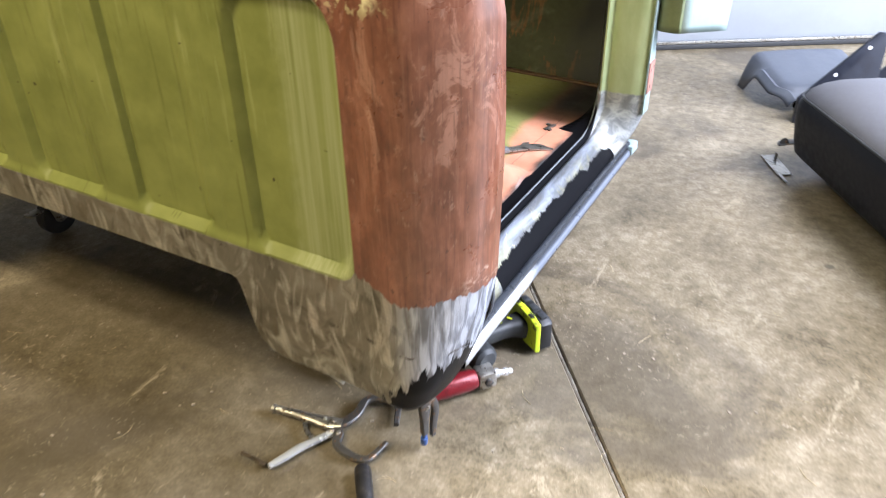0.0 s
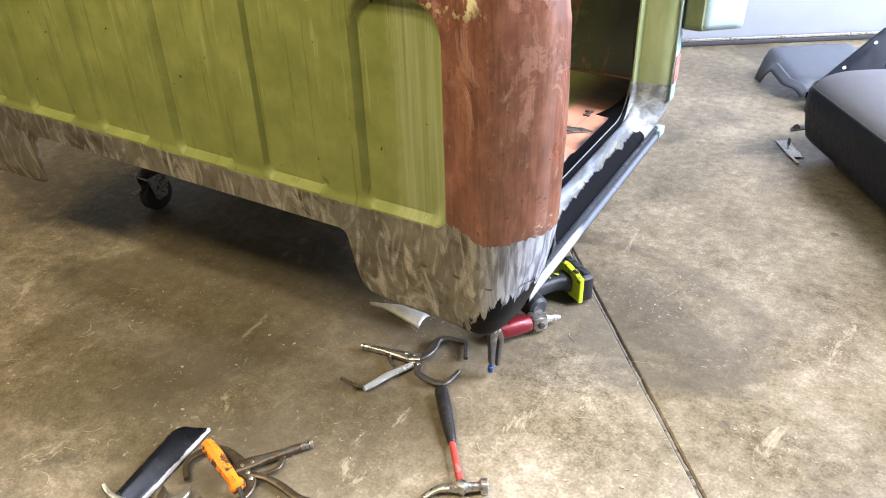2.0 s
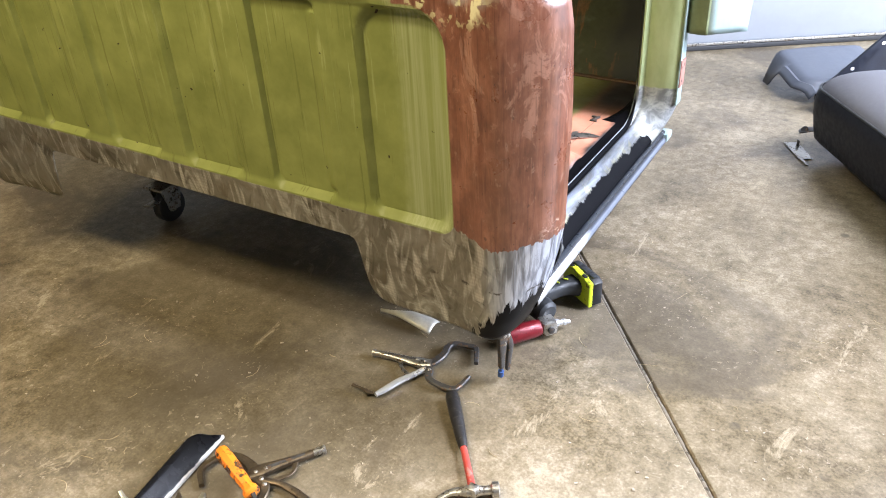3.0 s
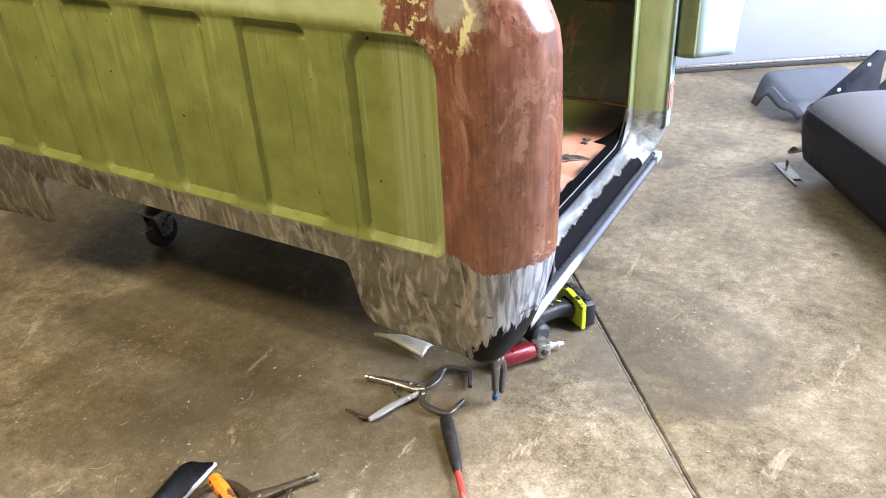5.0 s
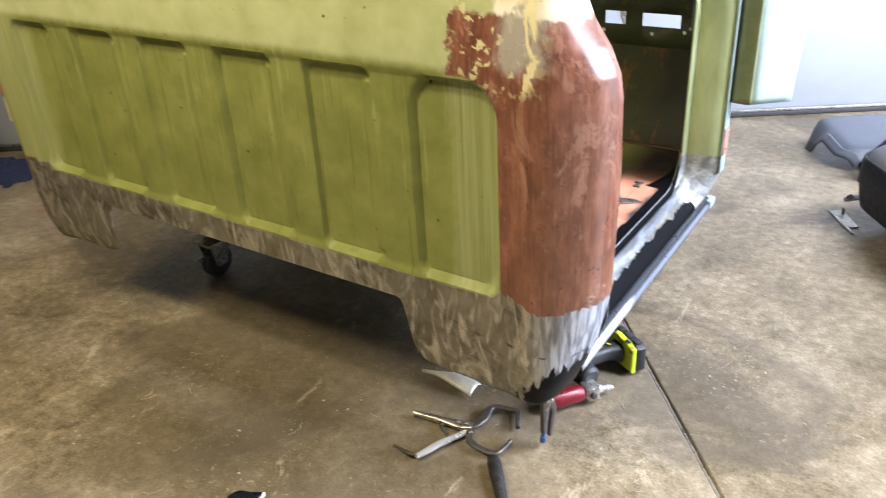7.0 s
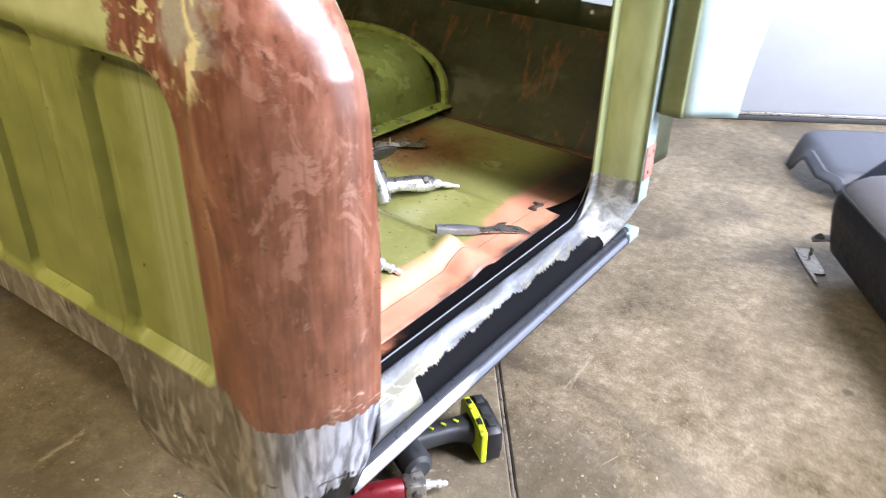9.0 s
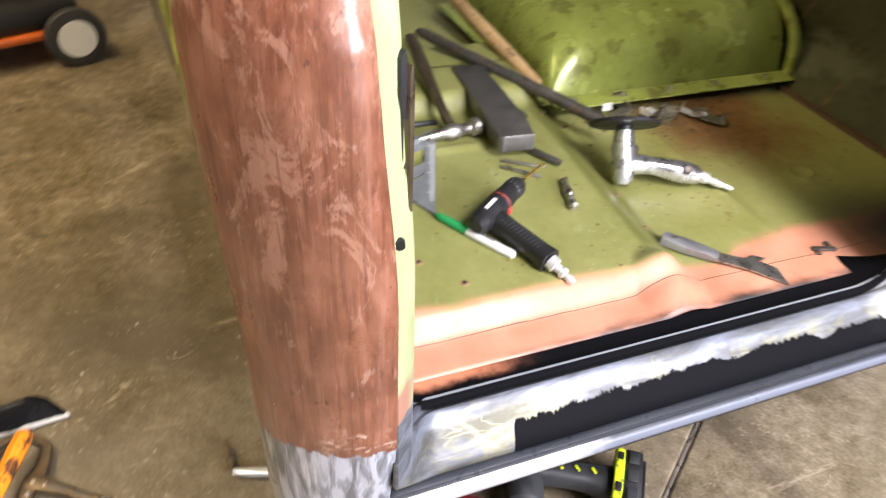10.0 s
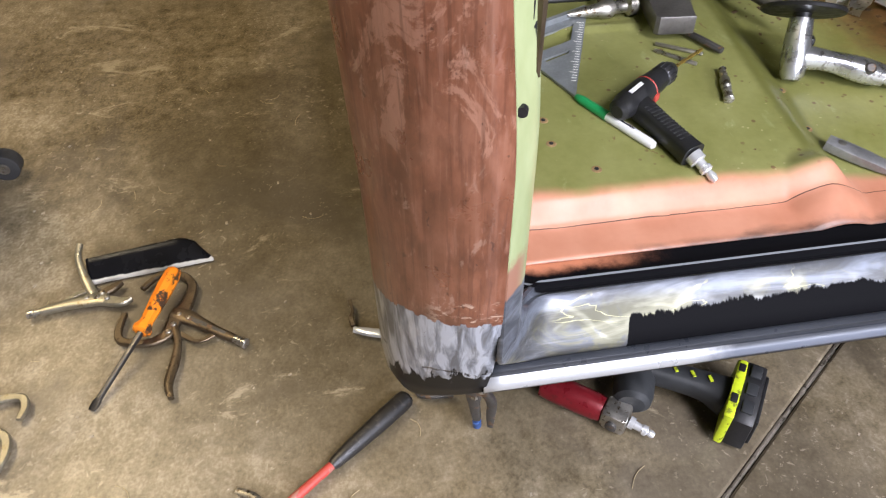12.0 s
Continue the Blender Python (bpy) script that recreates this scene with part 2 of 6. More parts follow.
    weld = k.mul(k.step(k.math("ABSOLUTE", k.add(k.sub(k.z, 0.337), k.mul(rag, 0.8))), 0.004, 0.001), k.step(k.noise(24, 3, 0.6, (1, 1, 1), 0, (4, 4, 1)), 0.52, 0.56))
    weld = k.mul(weld, k.step(k.x, -0.24, -0.22))
    pit = k.big(weld, k.mul(bare, k.step(k.noise(34, 5, 0.7, None, 1.0, (2, 8, 3)), 0.66, 0.70)))
    col = k.mix(k.mul(pit, 0.8), col, (0.05, 0.038, 0.026))
    # black coating at the lowest corner
    comb = k.mul(k.sub(k.noise(30, 3, 0.6, (2.2, 2.2, 0.35), 0.3), 0.5), 0.16)
    lim = k.add(0.205, k.mul(k.step(k.x, -0.16, -0.045), 0.118))
    black = k.step(k.add(k.sub(k.z, lim), comb), 0.006, -0.006)
    black = k.mul(black, k.step(k.x, -0.175, -0.15))
    col = k.mix(black, col, (0.006, 0.006, 0.007))
    rough = k.mix(is_pr, k.step(mid, 0.3, 0.7, 0.34, 0.5), k.step(mid, 0.3, 0.7, 0.26, 0.36))
    only = k.mul(bare, k.sub(1.0, black))
    rough = k.mix(bare, rough, metal_r)
    rough = k.mix(black, rough, (0.38, 0.38, 0.38))
    h = k.add(k.mul(fine, 0.12), k.add(k.mul(k.mul(only, metal_h), 1.0), k.mul(is_pr, 0.10)))
    h = k.sub(h, k.mul(pit, 0.5))
    k.put(k.b.inputs["Specular IOR Level"], k.mul(k.add(0.18, k.mul(is_pr, 0.65)), k.sub(1.0, k.mul(black, 0.92))))
    return k.done(col, rough, k.mul(only, k.sub(0.8, k.mul(right, 0.3))), h, 0.45, 0.0015)


def opening_material():
    """Round the door opening: black coating, ground metal and thin filler on the sill, olive paint and primer up the posts."""
    k = Mat("door_opening_paint", 0.4, 0.0, True)
    rag = k.mul(k.sub(k.noise(30, 6, 0.7), 0.5), 0.05)
    mc, mr, mh = bare_metal(k, (1.0, 0.4, 1.0), 0.55)
    smear = k.noise(34, 4, 0.6, (1, 0.16, 1.3), 0.7, (2, 5, 1))
    mc = k.mix(0.72, mc, k.ramp(smear, (0.38, (0.058, 0.063, 0.072)), (0.52, (0.115, 0.126, 0.148)), (0.64, (0.22, 0.24, 0.28))))
    high = k.mul(k.step(k.add(k.z, k.mul(k.sub(smear, 0.5), 0.05)), 0.328, 0.346), 0.7)
    mc = k.mix(high, mc, k.ramp(smear, (0.38, (0.085, 0.097, 0.125)), (0.62, (0.21, 0.235, 0.29))))
    fill = k.mul(k.step(k.noise(12, 4, 0.6, (1, 1.2, 1.6), 1.0, (1, 1, 4)), 0.46, 0.58), k.step(k.z, 0.345, 0.325))
    mc = k.mix(k.mul(fill, 0.75), mc, k.ramp(smear, (0.36, (0.105, 0.10, 0.06)), (0.62, (0.27, 0.258, 0.165))))
    loop = k.step(k.math("ABSOLUTE", k.sub(k.noise(9, 3, 0.5, (1, 0.8, 2.6), 0.8, (3, 1, 6)), 0.5)), 0.012, 0.005)
    loop = k.mul(loop, k.mul(k.step(k.z, 0.312, 0.320), k.step(k.z, 0.346, 0.338)))
    loop = k.mul(loop, k.mul(k.step(k.y, 0.18, 0.21), k.step(k.y, 0.58, 0.52)))
    mc = k.mix(k.mul(loop, 0.6), mc, (0.40, 0.38, 0.21))
    # how far up the sloping face the grinding reaches, by the place along the sill
    bound = k.add(0.310, k.add(k.mul(k.step(k.y, 0.27, 0.30), 0.012), k.add(k.mul(k.sub(k.noise(9, 6, 0.75, (0.3, 1, 0.3), 0.8), 0.5), 0.045), k.mul(k.sub(k.noise(120, 3, 0.7, (0, 1, 0)), 0.5), 0.006))))
    bound = k.sub(bound, k.mul(k.step(k.y, 0.285, 0.265), 0.1))
    bound = k.sub(bound, k.mul(k.step(k.y, 0.93, 0.96), 0.1))
    black = k.step(k.sub(k.z, k.add(bound, k.mul(rag, 0.2))), 0.002, -0.001)
    lip = k.step(k.x, -0.114, -0.117)
    low = k.step(k.z, 0.43, 0.40)
    black = k.big(black, k.mul(lip, low))
    mc = k.mix(k.mul(k.step(k.y, 0.88, 0.96), 0.45), mc, k.ramp(smear, (0.40, (0.36, 0.37, 0.36)), (0.6, (0.70, 0.70, 0.62))))
    col = k.mix(black, mc, (0.006, 0.006, 0.007))
    spray = k.mul(k.step(k.add(k.x, k.mul(rag, 0.5)), -0.138, -0.156), k.step(k.add(k.y, k.mul(rag, 2.0)), 0.36, 0.22))
    col = k.mix(spray, col, (0.56, 0.22, 0.12))
    # highlight on the lip's bead, painted as a thin pale line
    bead = k.mul(low, k.step(k.math("ABSOLUTE", k.add(k.x, 0.1265)), 0.0022, 0.0012))
    col = k.mix(k.mul(bead, 0.8), col, (0.30, 0.32, 0.35))
    back = k.step(k.y, 0.4, 0.3)
    up_lim = k.add(k.mul(back, 0.030), 0.445)
    up = k.step(k.add(k.z, k.mul(rag, 0.25)), up_lim, k.add(up_lim, 0.006))
    green = k.ramp(k.noise(20, 5, 0.6, (1, 1, 0.4)), (0.3, (0.27, 0.32, 0.15)), (0.7, (0.40, 0.455, 0.25)))
    strip = k.mul(k.sub(1.0, back), k.mul(lip, k.step(k.noise(18, 5, 0.7, (1, 1, 0.3)), 0.30, 0.38)))
    green = k.mix(strip, green, (0.018, 0.018, 0.016))
    pink = k.mul(back, k.mul(k.step(k.add(k.z, rag), 0.53, 0.51), k.step(k.x, -0.03, -0.012)))
    green = k.mix(k.mul(pink, 0.9), green, (0.30, 0.12, 0.085))
    col = k.mix(up, col, green)
    no = k.sub(1.0, k.big(up, k.big(black, spray)))
    k.put(k.b.inputs["Specular IOR Level"], k.sub(0.5, k.mul(black, 0.48)))
    return k.done(col, k.mix(no, k.mix(black, (0.36, 0.36, 0.36), (0.48, 0.48, 0.48)), mr), k.mul(no, k.sub(0.50, k.mul(k.step(k.y, 0.86, 0.95), 0.30))), k.add(k.mul(no, mh), k.mul(k.noise(60), 0.1)), 0.25, 0.0012)


def pan_material():
    """The cab's floor: dull olive paint, orange primer dusted along the sill, black over it, rust by the tunnel."""
    k = Mat("floor_pan_paint", 0.42, 0.0, True)
    mid, fine = k.noise(11, 6, 0.62), k.noise(70, 4, 0.6)
    g = k.ramp(k.add(k.mul(mid, 0.7), k.mul(fine, 0.3)), (0.32, (0.180, 0.184, 0.050)), (0.68, (0.280, 0.280, 0.098)))
    scuff = k.step(k.noise(13, 6, 0.7, (1, 2.4, 1), 0.5, (3, 3, 0)), 0.60, 0.68)
    g = k.mix(k.mul(scuff, 0.35), g, (0.36, 0.39, 0.19))
    g = k.mix(k.mul(k.step(k.noise(30, 6, 0.7, None, 0.6, (6, 1, 0)), 0.64, 0.71), 0.7), g, (0.14, 0.062, 0.022))
    d = k.t.nodes.new("ShaderNodeVectorMath")
    d.operation = "DISTANCE"
    k.t.links.new(k.co, d.inputs[0])
    d.inputs[1].default_value = (-0.64, 1.04, 0.35)
    rust = k.step(k.add(d.outputs["Value"], k.mul(k.sub(k.noise(9, 6, 0.7), 0.5), 0.35)), 0.24, 0.08)
    g = k.mix(k.mul(rust, 0.9), g, k.ramp(k.noise(40, 5, 0.7), (0.3, (0.10, 0.042, 0.016)), (0.7, (0.25, 0.115, 0.042))))
    speck = k.mul(k.step(k.cells(46), 0.20, 0.10), k.step(k.noise(9, 4, 0.6, None, 0, (2, 9, 0)), 0.46, 0.55))
    g = k.mix(k.mul(speck, 0.8), g, (0.12, 0.055, 0.022))
    pale = k.mul(k.step(k.cells(61), 0.12, 0.07), k.step(k.noise(7, 4, 0.6, None, 0, (8, 2, 0)), 0.50, 0.58))
    g = k.mix(k.mul(pale, 0.7), g, (0.48, 0.44, 0.24))
    # shade of the pressed step and groove, painted as a dark olive band
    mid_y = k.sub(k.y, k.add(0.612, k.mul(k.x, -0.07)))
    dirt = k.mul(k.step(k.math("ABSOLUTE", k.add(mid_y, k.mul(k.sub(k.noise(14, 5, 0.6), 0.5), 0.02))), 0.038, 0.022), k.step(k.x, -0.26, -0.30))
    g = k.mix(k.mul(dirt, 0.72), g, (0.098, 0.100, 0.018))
    soft = k.mul(k.sub(k.noise(8, 4, 0.5), 0.5), 0.05)
    wide = k.add(-0.245, k.mul(k.step(k.y, 0.7, 0.86), -0.035))
    orange = k.step(k.add(k.x, soft), k.sub(wide, 0.016), k.add(wide, 0.012))
    oc = k.ramp(k.noise(14, 5), (0.3, (0.50, 0.205, 0.120)), (0.7, (0.62, 0.295, 0.190)))
    col = k.mix(orange, g, oc)
    dust = k.mul(k.sub(k.noise(22, 5, 0.6, (1, 0.5, 1)), 0.5), 0.045)
    bl = k.step(k.add(k.x, dust), k.sub(-0.160, k.mul(k.step(k.y, 0.18, 0.55), 0.022)), k.sub(-0.140, k.mul(k.step(k.y, 0.18, 0.55), 0.012)))
    # near black also across the pan's front outer corner
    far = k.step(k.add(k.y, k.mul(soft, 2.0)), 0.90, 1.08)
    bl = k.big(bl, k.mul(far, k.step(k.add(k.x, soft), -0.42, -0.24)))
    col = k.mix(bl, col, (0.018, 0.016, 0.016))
    crack = k.step(k.math("ABSOLUTE", k.add(k.add(k.x, 0.214), k.mul(k.sub(k.noise(9, 4, 0.6), 0.5), 0.008))), 0.0011, 0.0004)
    col = k.mix(k.mul(crack, 0.85), col, (0.06, 0.025, 0.015))
    return k.done(col, k.step(mid, 0.25, 0.75, 0.30, 0.55), None, k.sub(k.add(k.mul(fine, 0.3), k.mul(mid, 0.5)), k.mul(crack, 0.8)), 0.3, 0.0015)


def concrete_material():
    k = Mat("worn_garage_concrete", 0.4)
    a, b, c, d = k.noise(0.9, 6, 0.6), k.noise(4.5, 7, 0.65, None, 0.4), k.noise(30, 5, 0.7), k.noise(160, 3, 0.6)
    f = k.add(k.add(k.mul(a, 0.25), k.mul(b, 0.27)), k.add(k.mul(c, 0.30), k.mul(d, 0.20)))
    col = k.ramp(f, (0.40, (0.076, 0.057, 0.029)), (0.47, (0.158, 0.125, 0.074)), (0.53, (0.232, 0.188, 0.120)), (0.61, (0.37, 0.312, 0.222)))
    oil = k.step(k.noise(1.7, 6, 0.6, None, 0.6, (4, 1, 0)), 0.52, 0.64)
    col = k.mix(k.mul(oil, 0.66), col, (0.085, 0.068, 0.048))
    # dark patch round the cab: an old stain with the cab's shade painted in
    sx, sy = k.mul(k.add(k.x, 0.70), 1.45), k.mul(k.sub(k.y, 0.02), 2.05)
    old = k.add(k.math("SQRT", k.add(k.mul(sx, sx), k.mul(sy, sy))), k.mul(k.sub(k.noise(2.6, 6, 0.62, None, 0.5, (3, 8, 0)), 0.5), 1.1))
    col = k.mix(k.mul(k.step(old, 1.04, 0.86), 0.55), col, (0.078, 0.060, 0.034))
    col = k.mix(k.mul(k.step(k.math("ABSOLUTE", k.sub(old, 1.04)), 0.07, 0.0), 0.22), col, (0.06, 0.045, 0.026))
    spot = k.step(k.cells(5.5), 0.085, 0.05)
    spot = k.mul(spot, k.step(k.noise(3, 3), 0.5, 0.56))
    col = k.mix(k.mul(spot, 0.6), col, (0.05, 0.042, 0.032))
    speck = k.step(k.cells(75), 0.17, 0.10)
    speck = k.mul(speck, k.step(k.noise(12, 5, 0.7), 0.50, 0.60))
    col = k.mix(k.mul(speck, 0.34), col, (0.44, 0.38, 0.29))
    scuff = k.step(k.noise(9, 7, 0.75, (1.0, 0.45, 1), 0.8, (7, 2, 0)), 0.60, 0.68)
    col = k.mix(k.mul(scuff, 0.5), col, (0.46, 0.39, 0.27))
    col = k.mix(k.mul(k.step(k.noise(6, 8, 0.8, (0.8, 1.2, 1), 1.2, (1, 9, 0)), 0.60, 0.68), 0.35), col, (0.07, 0.056, 0.04))
    grit = k.mul(k.step(k.noise(75, 4, 0.7, None, 0.6, (5, 5, 0)), 0.605, 0.64), k.step(k.noise(3.5, 5, 0.6, None, 0, (2, 7, 0)), 0.44, 0.60))
    col = k.mix(k.mul(grit, 0.38), col, (0.52, 0.45, 0.34))
    return k.done(col, k.step(b, 0.3, 0.7, 0.30, 0.52), None, k.add(k.mul(c, 0.6), k.mul(d, 0.5)), 0.4, 0.0015)


SKIN, OPENING, PAN, CONCRETE = skin_material(), opening_material(), pan_material(), concrete_material()
STEEL = plain("worn_tool_steel", (0.42, 0.40, 0.36), 0.34, 0.9, 0.3, 60, (0.16, 0.12, 0.08))
BRASSY = plain("yellowed_plated_steel", (0.29, 0.27, 0.21), 0.36, 0.75, 0.22, 45, (0.24, 0.19, 0.11), 0.15, 0.60)
OLD_STEEL = plain("browned_old_steel", (0.125, 0.095, 0.062), 0.42, 0.8, 0.3, 40, (0.075, 0.05, 0.03), 0.15, 0.58)
CHROME = plain("polished_chrome", (0.80, 0.81, 0.82), 0.24, 0.6, 0.06, 25, None, 0.05)
DARK_STEEL = plain("dark_rolled_steel", (0.085, 0.08, 0.075), 0.42, 0.5, 0.4, 40, (0.16, 0.10, 0.06))
BLACK_PAINT = plain("glossy_black_coating", (0.008, 0.008, 0.009), 0.2, 0.0, 0.4, 30)
RUBBER = plain("dark_grey_rubber", (0.035, 0.035, 0.036), 0.55, 0.0, 0.3, 50)
BLACK_PLASTIC = plain("black_moulded_plastic", (0.014, 0.014, 0.015), 0.42, 0.0, 0.3, 70)
GREY_PLASTIC = plain("dark_grey_plastic", (0.026, 0.028, 0.03), 0.5, 0.0, 0.25, 60)
LIME = plain("lime_yellow_plastic", (0.55, 0.66, 0.02), 0.4, 0.0, 0.15, 40, (0.2, 0.22, 0.02))
ORANGE = plain("orange_plastic_grip", (0.85, 0.24, 0.012), 0.35, 0.0, 0.12, 22, (0.055, 0.030, 0.018), 0.15, 0.51)
RED = plain("red_anodised_body", (0.17, 0.009, 0.014), 0.32, 0.2, 0.25, 40, (0.12, 0.01, 0.012))
RED_PAINT = plain("worn_red_paint", (0.42, 0.055, 0.04), 0.45, 0.0, 0.25, 40, (0.36, 0.15, 0.12))
BLUE = plain("blue_dip_coating", (0.03, 0.08, 0.24), 0.4, 0.0, 0.2, 40)
WHITE_DOOR = plain("white_painted_steel_door", (0.32, 0.337, 0.358), 0.45, 0.0, 0.05, 4)
WALL = plain("painted_plaster_wall", (0.14, 0.125, 0.10), 0.8, 0.0, 0.08, 3)
CEIL = plain("bare_ceiling_board", (0.20, 0.185, 0.16), 0.85, 0.0, 0.06, 3)
GREEN_PAINT = plain("olive_body_paint", (0.22, 0.26, 0.055), 0.3, 0.0, 0.25, 12, (0.13, 0.12, 0.03))
# body olive with the cab's interior shade put into the colour
GREEN_SHADED = plain("olive_paint_in_shade", (0.034, 0.039, 0.016), 0.6, 0.0, 0.35, 9, (0.075, 0.052, 0.020))
PALE_GREEN = plain("chalky_pale_green_paint", (0.29, 0.375, 0.37), 0.4, 0.0, 0.14, 10)
VINYL = plain("charcoal_seat_vinyl", (0.013, 0.014, 0.020), 0.5, 0.0, 0.2, 60, None, 0.12)
VINYL.node_tree.nodes["Principled BSDF"].inputs["Specular IOR Level"].default_value = 0.14
CLOTH = plain("grey_seat_cloth", (0.12, 0.12, 0.132), 0.75, 0.0, 0.2, 90, None, 0.5)
WOOD = plain("pale_worn_wood", (0.42, 0.27, 0.12), 0.6, 0.0, 0.25, 14, (0.22, 0.13, 0.06))
ALU = plain("cast_aluminium", (0.30, 0.32, 0.33), 0.5, 0.6, 0.2, 50)
WHITE_PLASTIC = plain("white_barrel_plastic", (0.78, 0.78, 0.75), 0.4, 0.0, 0.05, 30)
MARK_GREEN = plain("bright_green_cap", (0.01, 0.33, 0.10), 0.35, 0.0, 0.12, 30)
GOLD = plain("gold_coated_drill_steel", (0.65, 0.45, 0.12), 0.3, 0.9, 0.2, 60)
SEAM = plain("dirt_filled_joint", (0.035, 0.028, 0.02), 0.8, 0.0, 0.4, 40)
SEALER = plain("grey_joint_sealer", (0.20, 0.175, 0.14), 0.7, 0.0, 0.35, 25, (0.06, 0.05, 0.035))
STICKER = plain("orange_red_warning_sticker", (0.80, 0.10, 0.03), 0.5, 0.0, 0.08, 10)
CREAM = plain("cream_card", (0.60, 0.48, 0.27), 0.7, 0.0, 0.15, 12)
DENIM = plain("navy_cloth", (0.012, 0.018, 0.06), 0.85, 0.0, 0.4, 60)
GREY_PAINT = plain("blue_grey_metal_paint", (0.088, 0.098, 0.120), 0.42, 0.0, 0.15, 12)
PAPER = plain("off_white_lettering", (0.75, 0.75, 0.73), 0.6, 0.0, 0.04, 20)


# ---- building helpers ----
def part(name, src, material, parent=None, label="", smooth=True, m=None):
    """Links a bmesh or mesh as one object, under its thing where one is given."""
    if isinstance(src, bmesh.types.BMesh):
        me = bpy.data.meshes.new(name)
        bmesh.ops.recalc_face_normals(src, faces=src.faces)
        src.to_mesh(me)
        src.free()
    else:
        me = src
    if material is not None:
        me.materials.append(material)
    if smooth:
        me.polygons.foreach_set("use_smooth", [True] * len(me.polygons))
        me.set_sharp_from_angle(angle=radians(35))
    ob = new(name, me)
    ob.parent = parent
    if m is not None:
        ob.matrix_local = m
    if label:
        tagged(ob, label)
    return ob


def thing(name, m, label, category, group="", kind=""):
    ob = new(name)
    ob.empty_display_size = 0.05
    ob.matrix_world = m
    return tagged(ob, label, category, group, kind)


def grid_mesh(name, rows, keep=None, close=False):
    """A sheet from rows of points."""
    h, w = len(rows), len(rows[0])
    verts = [tuple(p) for r in rows for p in r]
    faces = []
    for i in range(h - 1):
        for j in range(w - 1 + (1 if close else 0)):
            k = (j + 1) % w
            if keep is None or keep(i, j):
                faces.append((i * w + j, i * w + k, (i + 1) * w + k, (i + 1) * w + j))
    me = bpy.data.meshes.new(name)
    me.from_pydata(verts, [], faces)
    me.update()
    return me


def thicken(ob, t, offset=-1):
    s = ob.modifiers.new("thickness", "SOLIDIFY")
    s.thickness, s.offset = t, offset
    return ob


def box(bm, centre, size, bevel=0.0, m=None, seg=2):
    r = bmesh.ops.create_cube(bm, size=1)
    mm = (m or Matrix()) @ Matrix.Translation(centre) @ Matrix.Diagonal((*size, 1))
    bmesh.ops.transform(bm, matrix=mm, verts=r["verts"])
    if bevel:
        es = list({e for v in r["verts"] for e in v.link_edges})
        bmesh.ops.bevel(bm, geom=es, offset=bevel, segments=seg, profile=0.5, affect="EDGES")
    return bm


def lathe(bm, p0, p1, profile, seg=20):
    """A turned solid on the axis p0-p1; profile: (share of the length, radius)."""
    p0, p1 = Vector(p0), Vector(p1)
    q = (p1 - p0).to_track_quat("Z", "Y")
    length = (p1 - p0).length
    rings = []
    for s, r in profile:
        rings.append([bm.verts.new(p0 + q @ Vector((r * math.cos(2 * math.pi * i / seg), r * math.sin(2 * math.pi * i / seg), s * length))) for i in range(seg)])
    for a, b in zip(rings, rings[1:]):
        for i in range(seg):
            j = (i + 1) % seg
            bm.faces.new((a[i], a[j], b[j], b[i]))
    bm.faces.new(rings[0])
    bm.faces.new(rings[-1])
    return bm


def rod(bm, p0, p1, r, seg=14):
    return lathe(bm, p0, p1, [(0, r * 0.8), (0.02, r), (0.98, r), (1, r * 0.8)], seg)


def smooth_line(pts, n=6):
    """Catmull-Rom through tuples of any length."""
    pts = [np.array(p, float) for p in pts]
    p = [2 * pts[0] - pts[1]] + pts + [2 * pts[-1] - pts[-2]]
    out = []
    for i in range(1, len(p) - 2):
        for k in range(n):
            t = k / n
            out.append(0.5 * (2 * p[i] + (p[i + 1] - p[i - 1]) * t + (2 * p[i - 1] - 5 * p[i] + 4 * p[i + 1] - p[i + 2]) * t * t + (3 * p[i] - p[i - 1] - 3 * p[i + 1] + p[i + 2]) * t ** 3))
    out.append(pts[-1])
    return out


def bar(bm, pts, thick, n=6, power=4.0, seg=12):
    """A forged bar along points (x, y, z, width): flat-oval section, width across the XY plane, thick up."""
    line = smooth_line(pts, n)
    rings = []
    for i, p in enumerate(line):
        a, b = line[max(i - 1, 0)][:3], line[min(i + 1, len(line) - 1)][:3]
        d = Vector(b - a).normalized()
        side = d.cross(Vector((0, 0, 1)))
        side = side.normalized() if side.length > 1e-3 else Vector((1, 0, 0))
        up = side.cross(d)
        w = p[3] / 2
        th = (p[4] if len(p) > 4 else thick) / 2
        ring = []
        if power > 5.5:                         # flat stock with chamfered edges
            ch = min(w, th) * 0.45
            for c, s in ((w, th - ch), (w - ch, th), (ch - w, th), (-w, th - ch), (-w, ch - th), (ch - w, -th), (w - ch, -th), (w, ch - th)):
                ring.append(bm.verts.new(Vector(p[:3]) + side * c + up * s))
        for k in range(seg if power <= 5.5 else 0):
            an = 2 * math.pi * k / seg
            c, s = math.cos(an), math.sin(an)
            ring.append(bm.verts.new(Vector(p[:3]) + side * (w * math.copysign(abs(c) ** (2 / power), c)) + up * (th * math.copysign(abs(s) ** (2 / power), s))))
        rings.append(ring)
    for a, b in zip(rings, rings[1:]):
        for k in range(len(a)):
            j = (k + 1) % len(a)
            bm.faces.new((a[k], a[j], b[j], b[k]))
    bm.faces.new(rings[0])
    bm.faces.new(rings[-1])
    return bm


